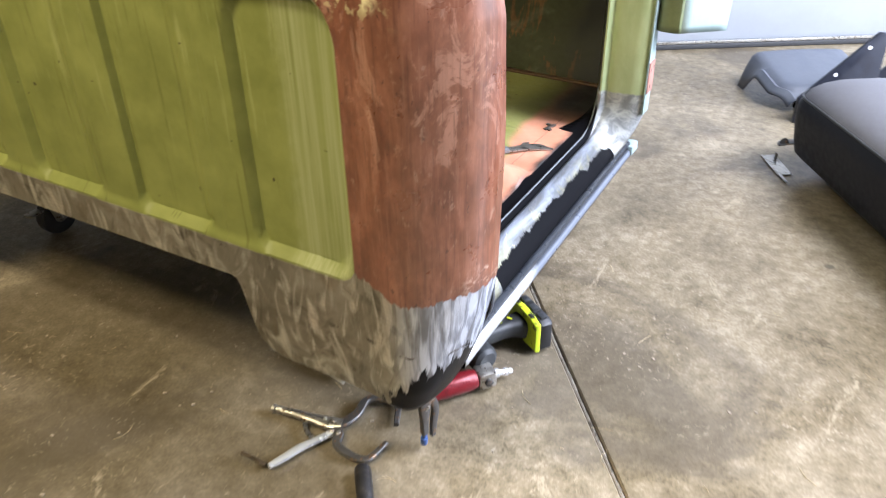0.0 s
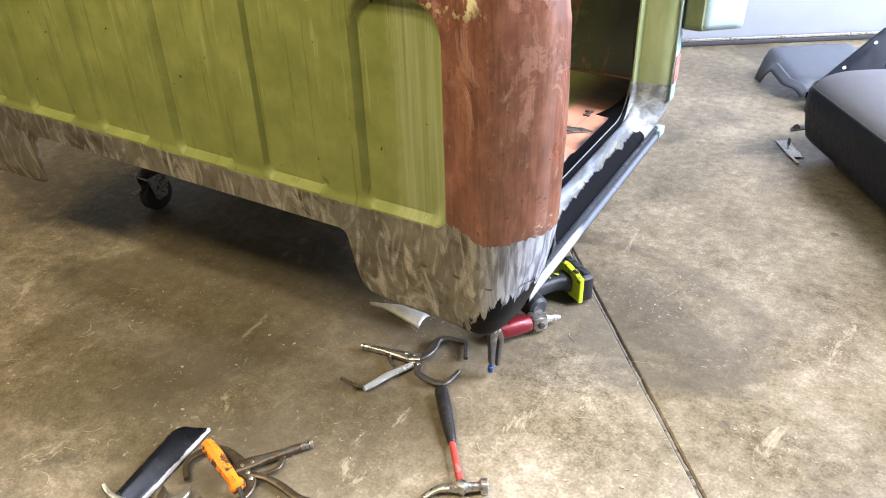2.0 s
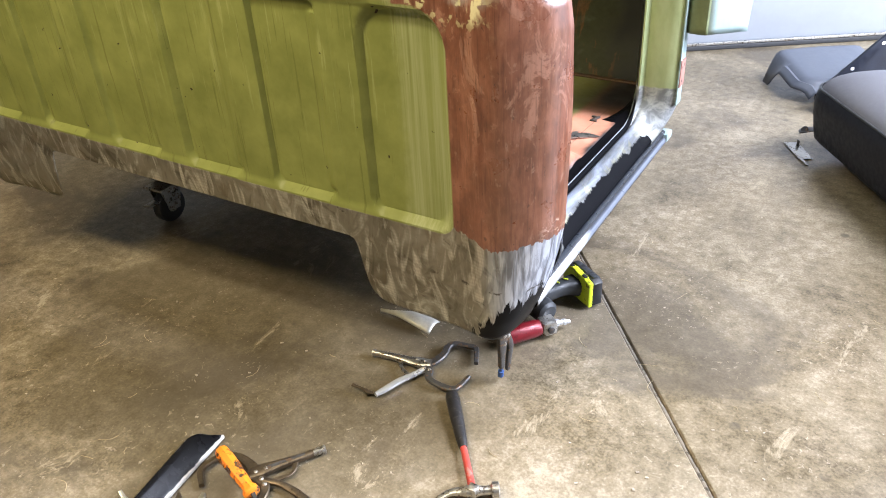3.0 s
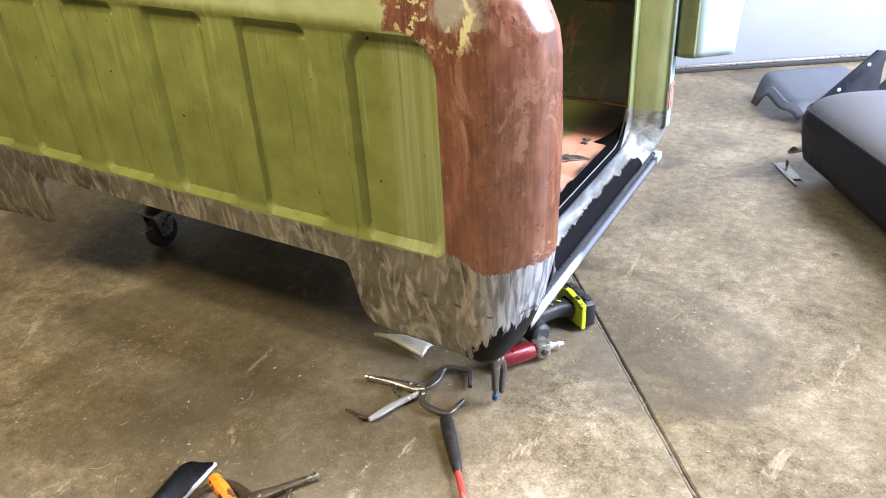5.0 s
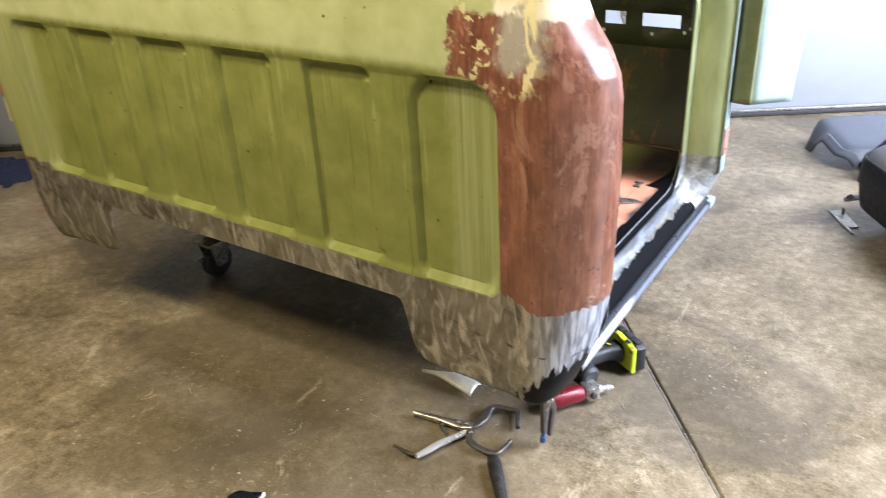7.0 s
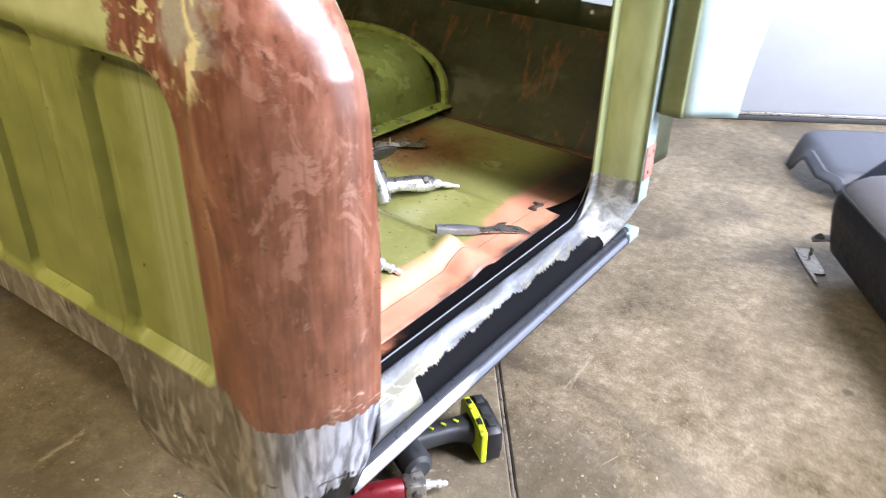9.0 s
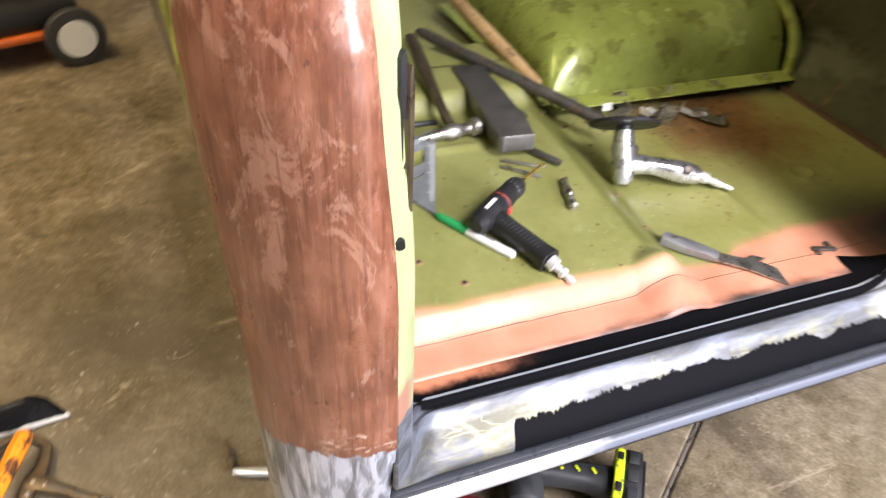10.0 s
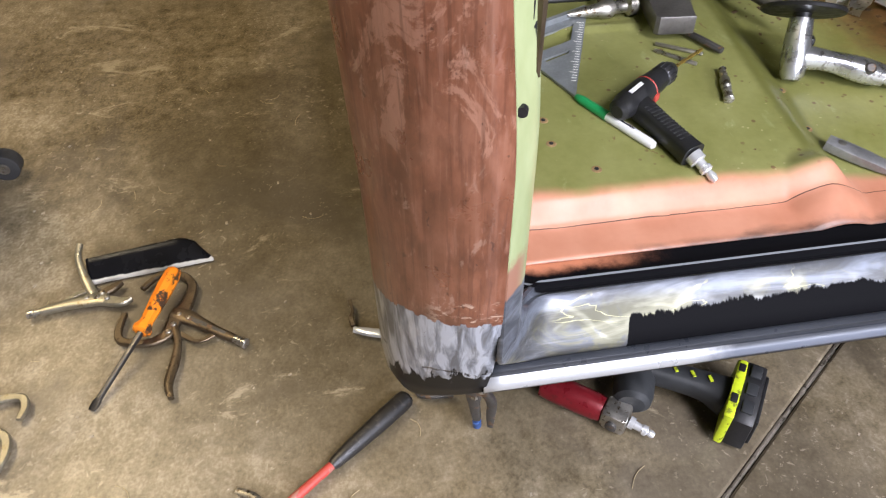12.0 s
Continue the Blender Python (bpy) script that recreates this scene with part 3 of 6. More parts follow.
def slab(bm, outline, z0, z1, bevel=0.0, m=None):
    """A flat outline (x, y) raised from z0 to z1."""
    m = m or Matrix()
    lo = [bm.verts.new(m @ Vector((x, y, z0))) for x, y in outline]
    hi = [bm.verts.new(m @ Vector((x, y, z1))) for x, y in outline]
    n = len(outline)
    f = [bm.faces.new(lo[::-1]), bm.faces.new(hi)] + [bm.faces.new((lo[i], lo[(i + 1) % n], hi[(i + 1) % n], hi[i])) for i in range(n)]
    if bevel:
        es = [e for e in f[1].edges] + [e for e in f[0].edges]
        bmesh.ops.bevel(bm, geom=es, offset=bevel, segments=2, profile=0.5, affect="EDGES")
    return bm


def B():
    return bmesh.new()


def sm(v, a, b):
    t = max(0.0, min(1.0, (v - a) / (b - a)))
    return t * t * (3 - 2 * t)


def interp(v, table):
    return float(np.interp(v, [a for a, _ in table], [b for _, b in table]))


# ---- the garage ----
def room_box(name, a0, a1, b0, b1, z0, z1, material, label, category="wall"):
    bm = B()
    lo, hi = (min(a0, a1), min(b0, b1), z0), (max(a0, a1), max(b0, b1), z1)
    box(bm, [(p + q) / 2 for p, q in zip(lo, hi)], [q - p for p, q in zip(lo, hi)])
    ob = part(name, bm, material, None, "", False)
    ob.matrix_world = ROOM
    return tagged(ob, label, category, kind="structure")


ROOM = Matrix(((E1.x, E2.x, 0, 0), (E1.y, E2.y, 0, 0), (0, 0, 1, 0), (0, 0, 0, 1)))
bm = B()
box(bm, (0, 0, -0.06), (30, 30, 0.10))
bed = part("slab_bed", bm, SEAM, None, "", False)
tagged(bed, "dark dirt at the bottom of the concrete joint", "floor", kind="structure")
j0, j1 = Vector((-0.144, 0.679, 0)), Vector((0.349, 0.003, 0))
jd = (j1 - j0).normalized()
jn = Vector((-jd.y, jd.x, 0))
floor = thing("floor", Matrix(), "stained brown-grey worn concrete garage floor slabs", "floor", kind="structure")
for s, nm in ((1, "slab_right"), (-1, "slab_left")):
    bm = B()
    prof = [(0.005, -0.03), (0.005, -0.005), (0.0085, -0.001), (0.014, 0.0), (15, 0.0)]
    n = 60
    rows = []
    for d, z in prof:
        row = []
        for i in range(n + 1):
            u = -15 + 30 * i / n if d > 1 else (i / n - 0.5) * 30
            row.append(j0 + jd * u + jn * (s * d) + Vector((0, 0, z)))
        rows.append(row)
    part("concrete_slab", grid_mesh(nm, rows if s < 0 else rows[::-1]), CONCRETE, floor)
bm = B()
k = 0
while k < 60:
    u = -1.4 + k * 0.06
    a = j0 + jd * u + Vector((0, 0, -0.0095))
    b = j0 + jd * (u + 0.062) + Vector((0, 0, -0.0095))
    rod(bm, a, b, 0.0042 + 0.0008 * math.sin(k * 2.3), 8)
    k += 1
part("joint_sealer", bm, SEALER, floor, "grey dirty sealer in the floor joint")

DOOR_B = 2.54
wall_far = room_box("wall_far", -6, -3.35, DOOR_B, DOOR_B + 0.15, 0, 2.8, WALL, "dull plaster wall beside the garage door")
room_box("wall_far_header", -3.35, 3.6, DOOR_B, DOOR_B + 0.15, 2.3, 2.8, WALL, "dull plaster wall above the garage door")
room_box("wall_far_side", 3.6, 4.5, DOOR_B, DOOR_B + 0.15, 0, 2.8, WALL, "dull plaster wall at the garage door's end")
room_box("wall_left", -6.15, -6, -5, DOOR_B + 0.15, 0, 2.8, WALL, "dull plaster side wall of the garage")
room_box("wall_behind", -6, 4.5, -5.15, -5, 0, 2.8, WALL, "dull plaster rear wall of the garage")
room_box("wall_open_side_header", 4.4, 4.55, -5, DOOR_B, 2.45, 2.8, WALL, "dull wall above the open doorway")
room_box("wall_open_side", 4.4, 4.55, -5, -1.8, 0, 2.45, WALL, "dull wall beside the open doorway")
room_box("ceiling", -6, 4.5, -5, DOOR_B + 0.15, 2.8, 2.9, CEIL, "dull boarded garage ceiling", "ceiling")

# the white sectional door: ribbed leaves, hinges and a rubber foot
gdoor = thing("garage_door", ROOM @ Matrix.Translation((0, DOOR_B + 0.03, 0)), "closed white steel sectional garage door", "garage door", kind="structure")
z = 0.03
for i in range(4):
    bm = B()
    x0, x1, h = -3.33, 3.58, 0.55
    box(bm, ((x0 + x1) / 2, 0.035, z + h / 2), (x1 - x0, 0.045, h - 0.006), 0.006)
    part("door_leaf", bm, WHITE_DOOR, gdoor)
    z += h
bm = B()
box(bm, (0.12, 0.02, 0.014), (6.9, 0.05, 0.026), 0.006)
part("bottom_seal", bm, RUBBER, gdoor, "black rubber bottom seal")
bm = B()
box(bm, (0.12, -0.004, 0.034), (6.9, 0.01, 0.012), 0.002)
part("bottom_rail", bm, STEEL, gdoor, "thin bare metal bottom rail")
for hx in (-2.62, -1.2, 0.62, 1.95):
    for hz in (0.58, 1.13):
        bm = B()
        for s in (-1, 1):
            slab(bm, [(-0.028, s * 0.012), (0.028, s * 0.012), (0.028, s * 0.045), (0.012, s * 0.085), (-0.012, s * 0.085), (-0.028, s * 0.045)], 0, 0.004, 0, Matrix.Translation((hx, 0.012, hz)) @ Matrix.Rotation(radians(90), 4, "X"))
        rod(bm, (hx - 0.03, 0.002, hz), (hx + 0.03, 0.002, hz), 0.008)
        for s in (-1, 1):
            for o in (-0.014, 0.014):
                rod(bm, (hx + o, 0.012, hz + s * 0.035), (hx + o, 0.0, hz + s * 0.035), 0.006, 6)
        part("door_hinge", bm, STEEL, gdoor, "galvanised steel hinge plate")
bm = B()
slab(bm, [(-2.52, 0.30), (-2.30, 0.30), (-2.30, 0.52), (-2.52, 0.52)], 0, 0.002, 0, Matrix.Translation((0, 0.009, 0)) @ Matrix.Rotation(radians(90), 4, "X"))
part("warning_sticker", bm, STICKER, gdoor, "orange-red warning sticker")
bm = B()
slab(bm, [(-2.52, 0.16), (-2.30, 0.16), (-2.30, 0.285), (-2.52, 0.285)], 0, 0.002, 0, Matrix.Translation((0, 0.009, 0)) @ Matrix.Rotation(radians(90), 4, "X"))
part("label_panel", bm, CREAM, gdoor, "cream panel under the sticker")


# ---- the pickup cab ----
cab = thing("pickup_cab", Matrix(), "stripped olive pickup cab with one brown-primed corner, on a dolly", "truck cab")
XC = -0.888
SIDE = [(0.19, -0.085), (0.23, -0.066), (0.27, -0.048), (0.33, -0.026), (0.40, -0.009), (0.46, 0.0), (0.70, 0.006), (0.82, 0.006), (0.86, 0.0), (0.90, -0.018),
        (0.94, -0.046), (0.975, -0.062), (1.02, -0.07), (1.1, -0.075), (1.3, -0.095)]
BACK = [(0.19, 0.030), (0.215, 0.012), (0.26, 0.002), (0.30, 0.0), (0.86, 0.0), (0.90, 0.004), (0.96, 0.012), (0.985, 0.018), (1.03, 0.05), (1.1, 0.062), (1.3, 0.09)]
PANELS = [(-1.600, -1.445), (-1.356, -1.185), (-1.108, -0.937), (-0.860, -0.689), (-0.612, -0.441), (-0.362, -0.176)]


def rear_relief(x, z):
    """How far the rear wall is pressed in: one shallow field with six deeper panels."""
    def field(x0, x1, z0, z1, r, left, right, ends):
        cx, cz = max(x0 + r - x, x - (x1 - r), 0), max(z0 + r - z, z - (z1 - r), 0)
        if cx and cz:
            d = r - math.hypot(cx, cz)
            return sm(d, 0, ends)
        return min(sm(x - x0, 0, left), sm(x1 - x, 0, right), sm(z - z0, 0, ends), sm(z1 - z, 0, ends))
    d = 0.005 * field(-1.600, -0.176, 0.432, 0.842, 0.060, 0.012, 0.012, 0.011)
    for i, (a, b) in enumerate(PANELS):
        right = 0.010 if i == 5 else 0.035
        left = 0.009
        d += 0.0135 * field(a, b, 0.432, 0.842, 0.066 if i == 5 and z > 0.6 else 0.03, left, right, 0.011)
    return d


def hem(x):
    """The lower edge of the rear wall: two hanging corners and the raised strip between."""
    u = abs(x - XC)
    return interp(u, [(0, 0.366), (0.468, 0.366), (0.476, 0.362), (0.482, 0.350), (0.488, 0.325), (0.500, 0.262), (0.506, 0.240), (0.516, 0.225), (0.530, 0.217), (0.56, 0.213), (0.75, 0.204), (0.82, 0.207), (0.888, 0.232)])


def swell(x, z):
    """The corners stand proud of the wall between them, more so towards the shoulder."""
    return (0.019 + 0.012 * sm(z, 0.45, 0.85)) * math.exp(-((x + 0.088) / 0.058) ** 2)


def post_lean(z):
    """How far the lock post comes back towards the shoulder."""
    return 0.014 * sm(z, 0.62, 0.86)


def cab_contour(z, xs):
    """Columns of the skin at height z: one door post, round the corner, along the back, round the other."""
    side, back = interp(z, SIDE), interp(z, BACK)
    out = []
    a, b = 0.155 + side, 0.100 - post_lean(z) - back
    for i in range(15):                       # corner, seen from the door post
        t = (math.pi / 2) * i / 14
        c, s = math.cos(t), math.sin(t)
        x = -0.155 + a * c ** 0.74
        out.append((x, back + b * (1 - s ** 0.74) - swell(x, z) * min(1.0, i / 5)))
    return side, back, out


FLAT = list(np.arange(-0.160, -1.6165, -0.0060))
EXTRA_NOTCH = [XC + s * u for s in (1, -1) for u in (0.470, 0.4735, 0.479, 0.485, 0.491, 0.494, 0.497, 0.503)]
FLAT = sorted(set([round(float(v), 5) for v in FLAT] + EXTRA_NOTCH), reverse=True)
ZS = list(np.arange(0.405, 1.0, 0.0065)) + [1.0, 1.02, 1.04, 1.07, 1.12, 1.18, 1.24]
NLOW = 26
rows = []
for iz in range(NLOW + len(ZS)):
    row = []
    cols = [("c", i) for i in range(15)] + [("f", x) for x in FLAT] + [("m", 14 - i) for i in range(15)]
    for kind, v in cols:
        # the height of this row in this column
        x_ref = v if kind == "f" else (-0.155 + 0.155 * math.cos(math.pi / 2 * v / 14) if kind == "c" else 2 * XC + 0.155 - 0.155 * math.cos(math.pi / 2 * v / 14))
        if iz < NLOW:
            zb = hem(x_ref)
            z = zb + (0.405 - 0.0065 - zb) * iz / (NLOW - 1)
        else:
            z = float(ZS[iz - NLOW])
        side, back, corner = cab_contour(z, None)
        if kind == "f":
            row.append((v, back + rear_relief(v, z) - swell(v, z) - swell(2 * XC - v, z), z))
        elif kind == "c":
            row.append((corner[v][0], corner[v][1], z))
        else:
            row.append((2 * XC - corner[v][0], corner[v][1], z))
    rows.append(row)
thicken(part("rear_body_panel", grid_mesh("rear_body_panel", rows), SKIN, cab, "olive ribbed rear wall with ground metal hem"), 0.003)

# roof, rear window posts and windscreen posts close the cab above
bm = B()
box(bm, (XC, 0.62, 1.66), (1.42, 1.12, 0.05), 0.022, None, 3)
part("roof", bm, GREEN_PAINT, cab)
for sx in (-1, 1):
    bm = B()
    bar(bm, [(XC + sx * 0.79, 0.11, 1.22, 0.12), (XC + sx * 0.75, 0.13, 1.45, 0.11), (XC + sx * 0.69, 0.17, 1.66, 0.1)], 0.05)
    part("rear_post", bm, GREEN_PAINT, cab)
    bm = B()
    bar(bm, [(XC + sx * 0.80, 1.12, 1.02, 0.07), (XC + sx * 0.76, 1.10, 1.3, 0.06), (XC + sx * 0.69, 1.05, 1.66, 0.06)], 0.05)
    part("windscreen_post", bm, GREEN_PAINT, cab)


# the frame round each door opening: swept section, sill below and posts at both ends
def opening_frame(mirror):
    r1, r2, ya, yb, zs, zt = 0.055, 0.085, 0.134, 0.972, 0.346, 1.22
    path = []                                    # y, z, outward normal, share of post
    for i in range(40):
        z = zt + (zs + r1 - zt) * i / 40
        path.append((ya, z, (-1, 0), 1.0, 0))
    for i in range(15):
        t = math.pi / 2 * i / 14
        path.append((ya + r1 - r1 * math.cos(t), zs + r1 - r1 * math.sin(t), (-math.cos(t), -math.sin(t)), math.cos(t) ** 2, 0))
    n = 110
    for i in range(1, n):
        path.append((ya + r1 + (yb - r2 - ya - r1) * i / n, zs, (0, -1), 0.0, 0))
    for i in range(15):
        t = math.pi / 2 * i / 14
        path.append((yb - r2 + r2 * math.sin(t), zs + r2 - r2 * math.cos(t), (math.sin(t), -math.cos(t)), math.sin(t) ** 2, 1))
    for i in range(1, 40):
        path.append((yb, zs + r2 + (zt - zs - r2) * i / 39, (1, 0), 1.0, 1))
    sill = [(-0.215, 0.003), (-0.160, 0.004), (-0.132, 0.003), (-0.1285, -0.004), (-0.1245, -0.004), (-0.122, 0.004), (-0.116, 0.006), (-0.111, 0.002), (-0.107, 0.003), (-0.100, 0.010), (-0.090, 0.020), (-0.080, 0.031), (-0.072, 0.041), (-0.0655, 0.050), (-0.0635, 0.056), (-0.064, 0.062)]
    post_b = [(-0.110, 0.010), (-0.095, 0.005), (-0.075, 0.002), (-0.070, -0.003), (-0.066, -0.003), (-0.062, 0.001), (-0.055, 0.002), (-0.045, 0.003), (-0.038, 0.004), (-0.032, 0.006), (-0.026, 0.009), (-0.020, 0.013), (-0.014, 0.020), (-0.008, 0.026), (-0.003, 0.031), (-0.004, 0.036)]
    post_a = [(-0.130, 0.030), (-0.124, 0.012), (-0.120, 0.004), (-0.117, -0.005), (-0.112, -0.005), (-0.109, 0.002), (-0.105, 0.008), (-0.101, 0.010), (-0.096, 0.008), (-0.086, 0.007), (-0.070, 0.009), (-0.050, 0.010), (-0.032, 0.012), (-0.020, 0.018), (-0.012, 0.030), (-0.012, 0.050)]
    rows = []
    for y, z, (ny, nz), w, which in path:
        post = post_a if which else post_b
        row = []
        for (xa, na), (xb, nb) in zip(sill, post):
            x, nn = xa + (xb - xa) * w, na + (nb - na) * w
            # the posts follow the side's bulge
            x += w * (interp(z, SIDE) if z > 0.86 else 0)
            yy = y if which else y - w * post_lean(z)
            row.append((2 * XC - x if mirror else x, yy + ny * nn, z + nz * nn))
        rows.append(row)
    return rows


door_frame = thicken(part("door_frame", grid_mesh("door_frame", opening_frame(False)), OPENING, cab, "ground metal and black sill rising into olive posts"), 0.002, 0)
thicken(part("door_frame", grid_mesh("door_frame_far", opening_frame(True)), OPENING, cab), 0.002, 0)


def extrude_y(name, profile, y0, y1, n=40):
    rows = [[(x, y0 + (y1 - y0) * i / n, z) for x, z in profile] for i in range(n + 1)]
    return grid_mesh(name, rows)


RAILP = [(-0.066, 0.286), (-0.058, 0.2865), (-0.0535, 0.2845), (-0.053, 0.280), (-0.055, 0.276), (-0.0545, 0.272), (-0.050, 0.269), (-0.0465, 0.264), (-0.0465, 0.256), (-0.049, 0.250), (-0.056, 0.2465), (-0.075, 0.246), (-0.16, 0.255), (-0.215, 0.345)]


def rail_material():
    k = Mat("rocker_rail_finish", 0.35, 0.0, True)
    mc, mr, mh = bare_metal(k, (1, 0.25, 1))
    rag = k.mul(k.sub(k.noise(25, 5, 0.7), 0.5), 0.06)
    white = k.mul(k.step(k.add(k.y, rag), 0.42, 0.36), k.step(k.add(k.z, k.mul(rag, 0.05)), 0.2745, 0.2725))
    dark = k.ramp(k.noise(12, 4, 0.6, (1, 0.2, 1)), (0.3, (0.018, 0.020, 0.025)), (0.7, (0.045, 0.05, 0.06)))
    # bead's crest painted paler for its highlight
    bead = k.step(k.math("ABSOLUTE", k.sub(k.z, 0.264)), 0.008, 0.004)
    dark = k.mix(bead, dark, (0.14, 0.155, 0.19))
    k.put(k.b.inputs["Specular IOR Level"], 0.3)
    col = k.mix(white, dark, (0.46, 0.47, 0.48))
    # near black below the bead
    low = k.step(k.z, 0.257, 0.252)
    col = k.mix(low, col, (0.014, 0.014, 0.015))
    return k.done(col, k.step(k.noise(30), 0.3, 0.7, 0.26, 0.42), k.mul(white, 0.35), mh, 0.15, 0.001)


RAILM = rail_material()
for mirror in (False, True):
    prof = [(2 * XC - x if mirror else x, z) for x, z in RAILP]
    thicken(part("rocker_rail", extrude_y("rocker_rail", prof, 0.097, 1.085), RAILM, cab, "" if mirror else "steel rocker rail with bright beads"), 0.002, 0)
bm = B()
box(bm, (-0.058, 1.095, 0.268), (0.034, 0.055, 0.024), 0.003, Matrix())
part("rail_end", bm, PALE_GREEN, cab, "pale bent end tab of the rail")
bm = B()
slab(bm, [(0.085, 0.232), (0.126, 0.243), (0.126, 0.300), (0.118, 0.322), (0.103, 0.330), (0.098, 0.455), (0.090, 0.455), (0.085, 0.33)], -0.068, -0.0655, 0.0008, Matrix(((0, 0, 1, 0), (1, 0, 0, 0), (0, 1, 0, 0), (0, 0, 0, 1))))
part("post_foot", bm, DARK_STEEL, cab, "dark overlapping foot of the door post")


# floor pan, tunnel, toe board, firewall
def pan_z(x, y):
    z = 0.346
    yy = y - 0.07 * (-x - 0.316)
    rise = (1 - sm(yy, 0.610, 0.668)) * sm(-x, 0.212, 0.248)
    z += 0.029 * rise
    rr = ((x + 0.212) / 0.066) ** 2 + ((y - 0.606) / 0.058) ** 2
    z += 0.024 * (1 - rr ** 0.75) * (1 if rr < 1 else 0) if rr < 1 else 0.0
    z += 0.006 * math.exp(-((x + 0.63) / 0.008) ** 2) * sm(y, 0.27, 0.30) * (1 - sm(y, 0.47, 0.50))
    z += 0.032 * sm(-x, 0.745, 0.785) * (1 - sm(y, 0.66, 0.70))
    z += 0.004 * math.exp(-((y - 0.86) / 0.012) ** 2) * sm(-x, 0.25, 0.3)
    d = math.hypot(x + 0.42, y - 1.06)
    z += 0.005 * math.exp(-((d - 0.021) / 0.006) ** 2) - 0.004 * (d < 0.016)
    return z


for mirror in (False, True):
    rows = []
    for i in range(166):
        y = 0.06 + 1.24 * i / 165
        row = []
        for j in range(92):
            x = -0.158 - 0.735 * j / 91
            row.append((2 * XC - x if mirror else x, y, pan_z(x, y)))
        rows.append(row)
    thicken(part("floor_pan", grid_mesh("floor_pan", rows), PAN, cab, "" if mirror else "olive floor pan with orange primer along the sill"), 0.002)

TX, TW = -1.03, 0.255
rows = []
NT, MT = 90, 70
for i in range(NT + 1):
    y = 0.695 + 0.62 * i / NT
    row = []
    end = (1 - (1 - min(1, (y - 0.70) / 0.14)) ** 2.4) ** 0.42 if y > 0.70 else 0.0
    for j in range(MT + 1):
        u = -1 + 2 * j / MT
        x = TX + u * TW * 1.12
        a = min(1, abs(u) * 1.12)
        h = (1 - a ** 4.0) ** 0.55 if a < 1 else 0.0
        row.append((x, y, 0.366 + (0.135 + 0.07 * (y - 0.7)) * h * max(end, 0) ** 1.0))
    rows.append(row)


def not_hole(i, j):
    p = rows[i][j]
    return ((p[0] - TX - 0.0) / 0.062) ** 2 + ((p[1] - 1.12) / 0.062) ** 2 > 1


TUNNEL = plain("glossy_olive_tunnel_paint", (0.20, 0.235, 0.05), 0.2, 0.25, 0.25, 10, (0.13, 0.14, 0.03))
tunnel = thicken(part("tunnel_cover", grid_mesh("tunnel_cover", rows, not_hole), TUNNEL, cab, "glossy olive gearbox tunnel cover with a round hole"), 0.002)
bm = B()
bar(bm, [(TX + TW * 1.13, 0.69, 0.374, 0.05), (TX + TW * 1.13, 1.31, 0.374, 0.05)], 0.006)
bar(bm, [(TX - TW * 1.1, 0.69, 0.374, 0.05), (TX + TW * 1.1, 0.69, 0.374, 0.05)], 0.006)
part("tunnel_flange", bm, GREEN_PAINT, tunnel)
bm = B()
arch = [(TX + TW * 1.12 * math.cos(t), 1.312, 0.366 + 0.185 * max(0, math.sin(t)) ** 0.6, 0.02) for t in [math.pi * i / 16 for i in range(17)]]
bar(bm, arch, 0.02, 3)
part("tunnel_front_rim", bm, GREEN_PAINT, tunnel, "olive rim at the tunnel's front")
for yy in (0.74, 0.86, 0.98, 1.10, 1.24):
    bm = B()
    lathe(bm, (TX + TW * 1.13, yy, 0.376), (TX + TW * 1.13, yy, 0.385), [(0, 0.008), (0.4, 0.008), (0.45, 0.005), (1, 0.0045)], 6)
    part("bolt", bm, STEEL, tunnel)

rows = []
for i in range(40):
    t = i / 39
    y = 1.29 + 0.20 * t
    zz = 0.345 + 0.30 * t ** 1.15
    rows.append([(-0.13 - 1.516 * j / 60, y, zz) for j in range(61)])


def toe_material():
    k = Mat("toe_board_shaded_paint", 0.45)
    k.b.inputs["Specular IOR Level"].default_value = 0.1
    a, b = k.noise(9, 5, 0.6), k.noise(60, 4, 0.6)
    # olive base darkened for the shade in the footwell
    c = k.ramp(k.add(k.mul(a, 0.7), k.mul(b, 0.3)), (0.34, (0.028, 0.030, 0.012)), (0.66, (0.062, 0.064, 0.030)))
    run = k.step(k.noise(11, 6, 0.7, (1.6, 0.5, 0.5), 0.6, (3, 1, 2)), 0.55, 0.62)
    c = k.mix(k.mul(run, 0.85), c, k.ramp(b, (0.3, (0.085, 0.038, 0.014)), (0.7, (0.20, 0.095, 0.034))))
    c = k.mix(k.mul(k.step(k.noise(5, 4, 0.6, None, 0.5, (8, 2, 2)), 0.55, 0.66), 0.5), c, (0.12, 0.12, 0.075))
    # outer end near black: overspray and painted interior shade together
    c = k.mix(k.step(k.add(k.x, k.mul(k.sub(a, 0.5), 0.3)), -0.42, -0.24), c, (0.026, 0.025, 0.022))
    return k.done(c, k.step(a, 0.3, 0.7, 0.32, 0.55), None, b, 0.2, 0.001)


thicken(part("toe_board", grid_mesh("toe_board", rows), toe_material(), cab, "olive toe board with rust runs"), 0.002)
bm = B()
bar(bm, [(-0.15, 1.286, 0.352, 0.02), (-0.5, 1.288, 0.352, 0.022), (-0.82, 1.29, 0.354, 0.02)], 0.008)
part("seam_sealer", bm, plain("rusty_seam_sealer", (0.075, 0.04, 0.02), 0.7, 0, 0.5, 40), cab, "rusty brown seam at the toe board")

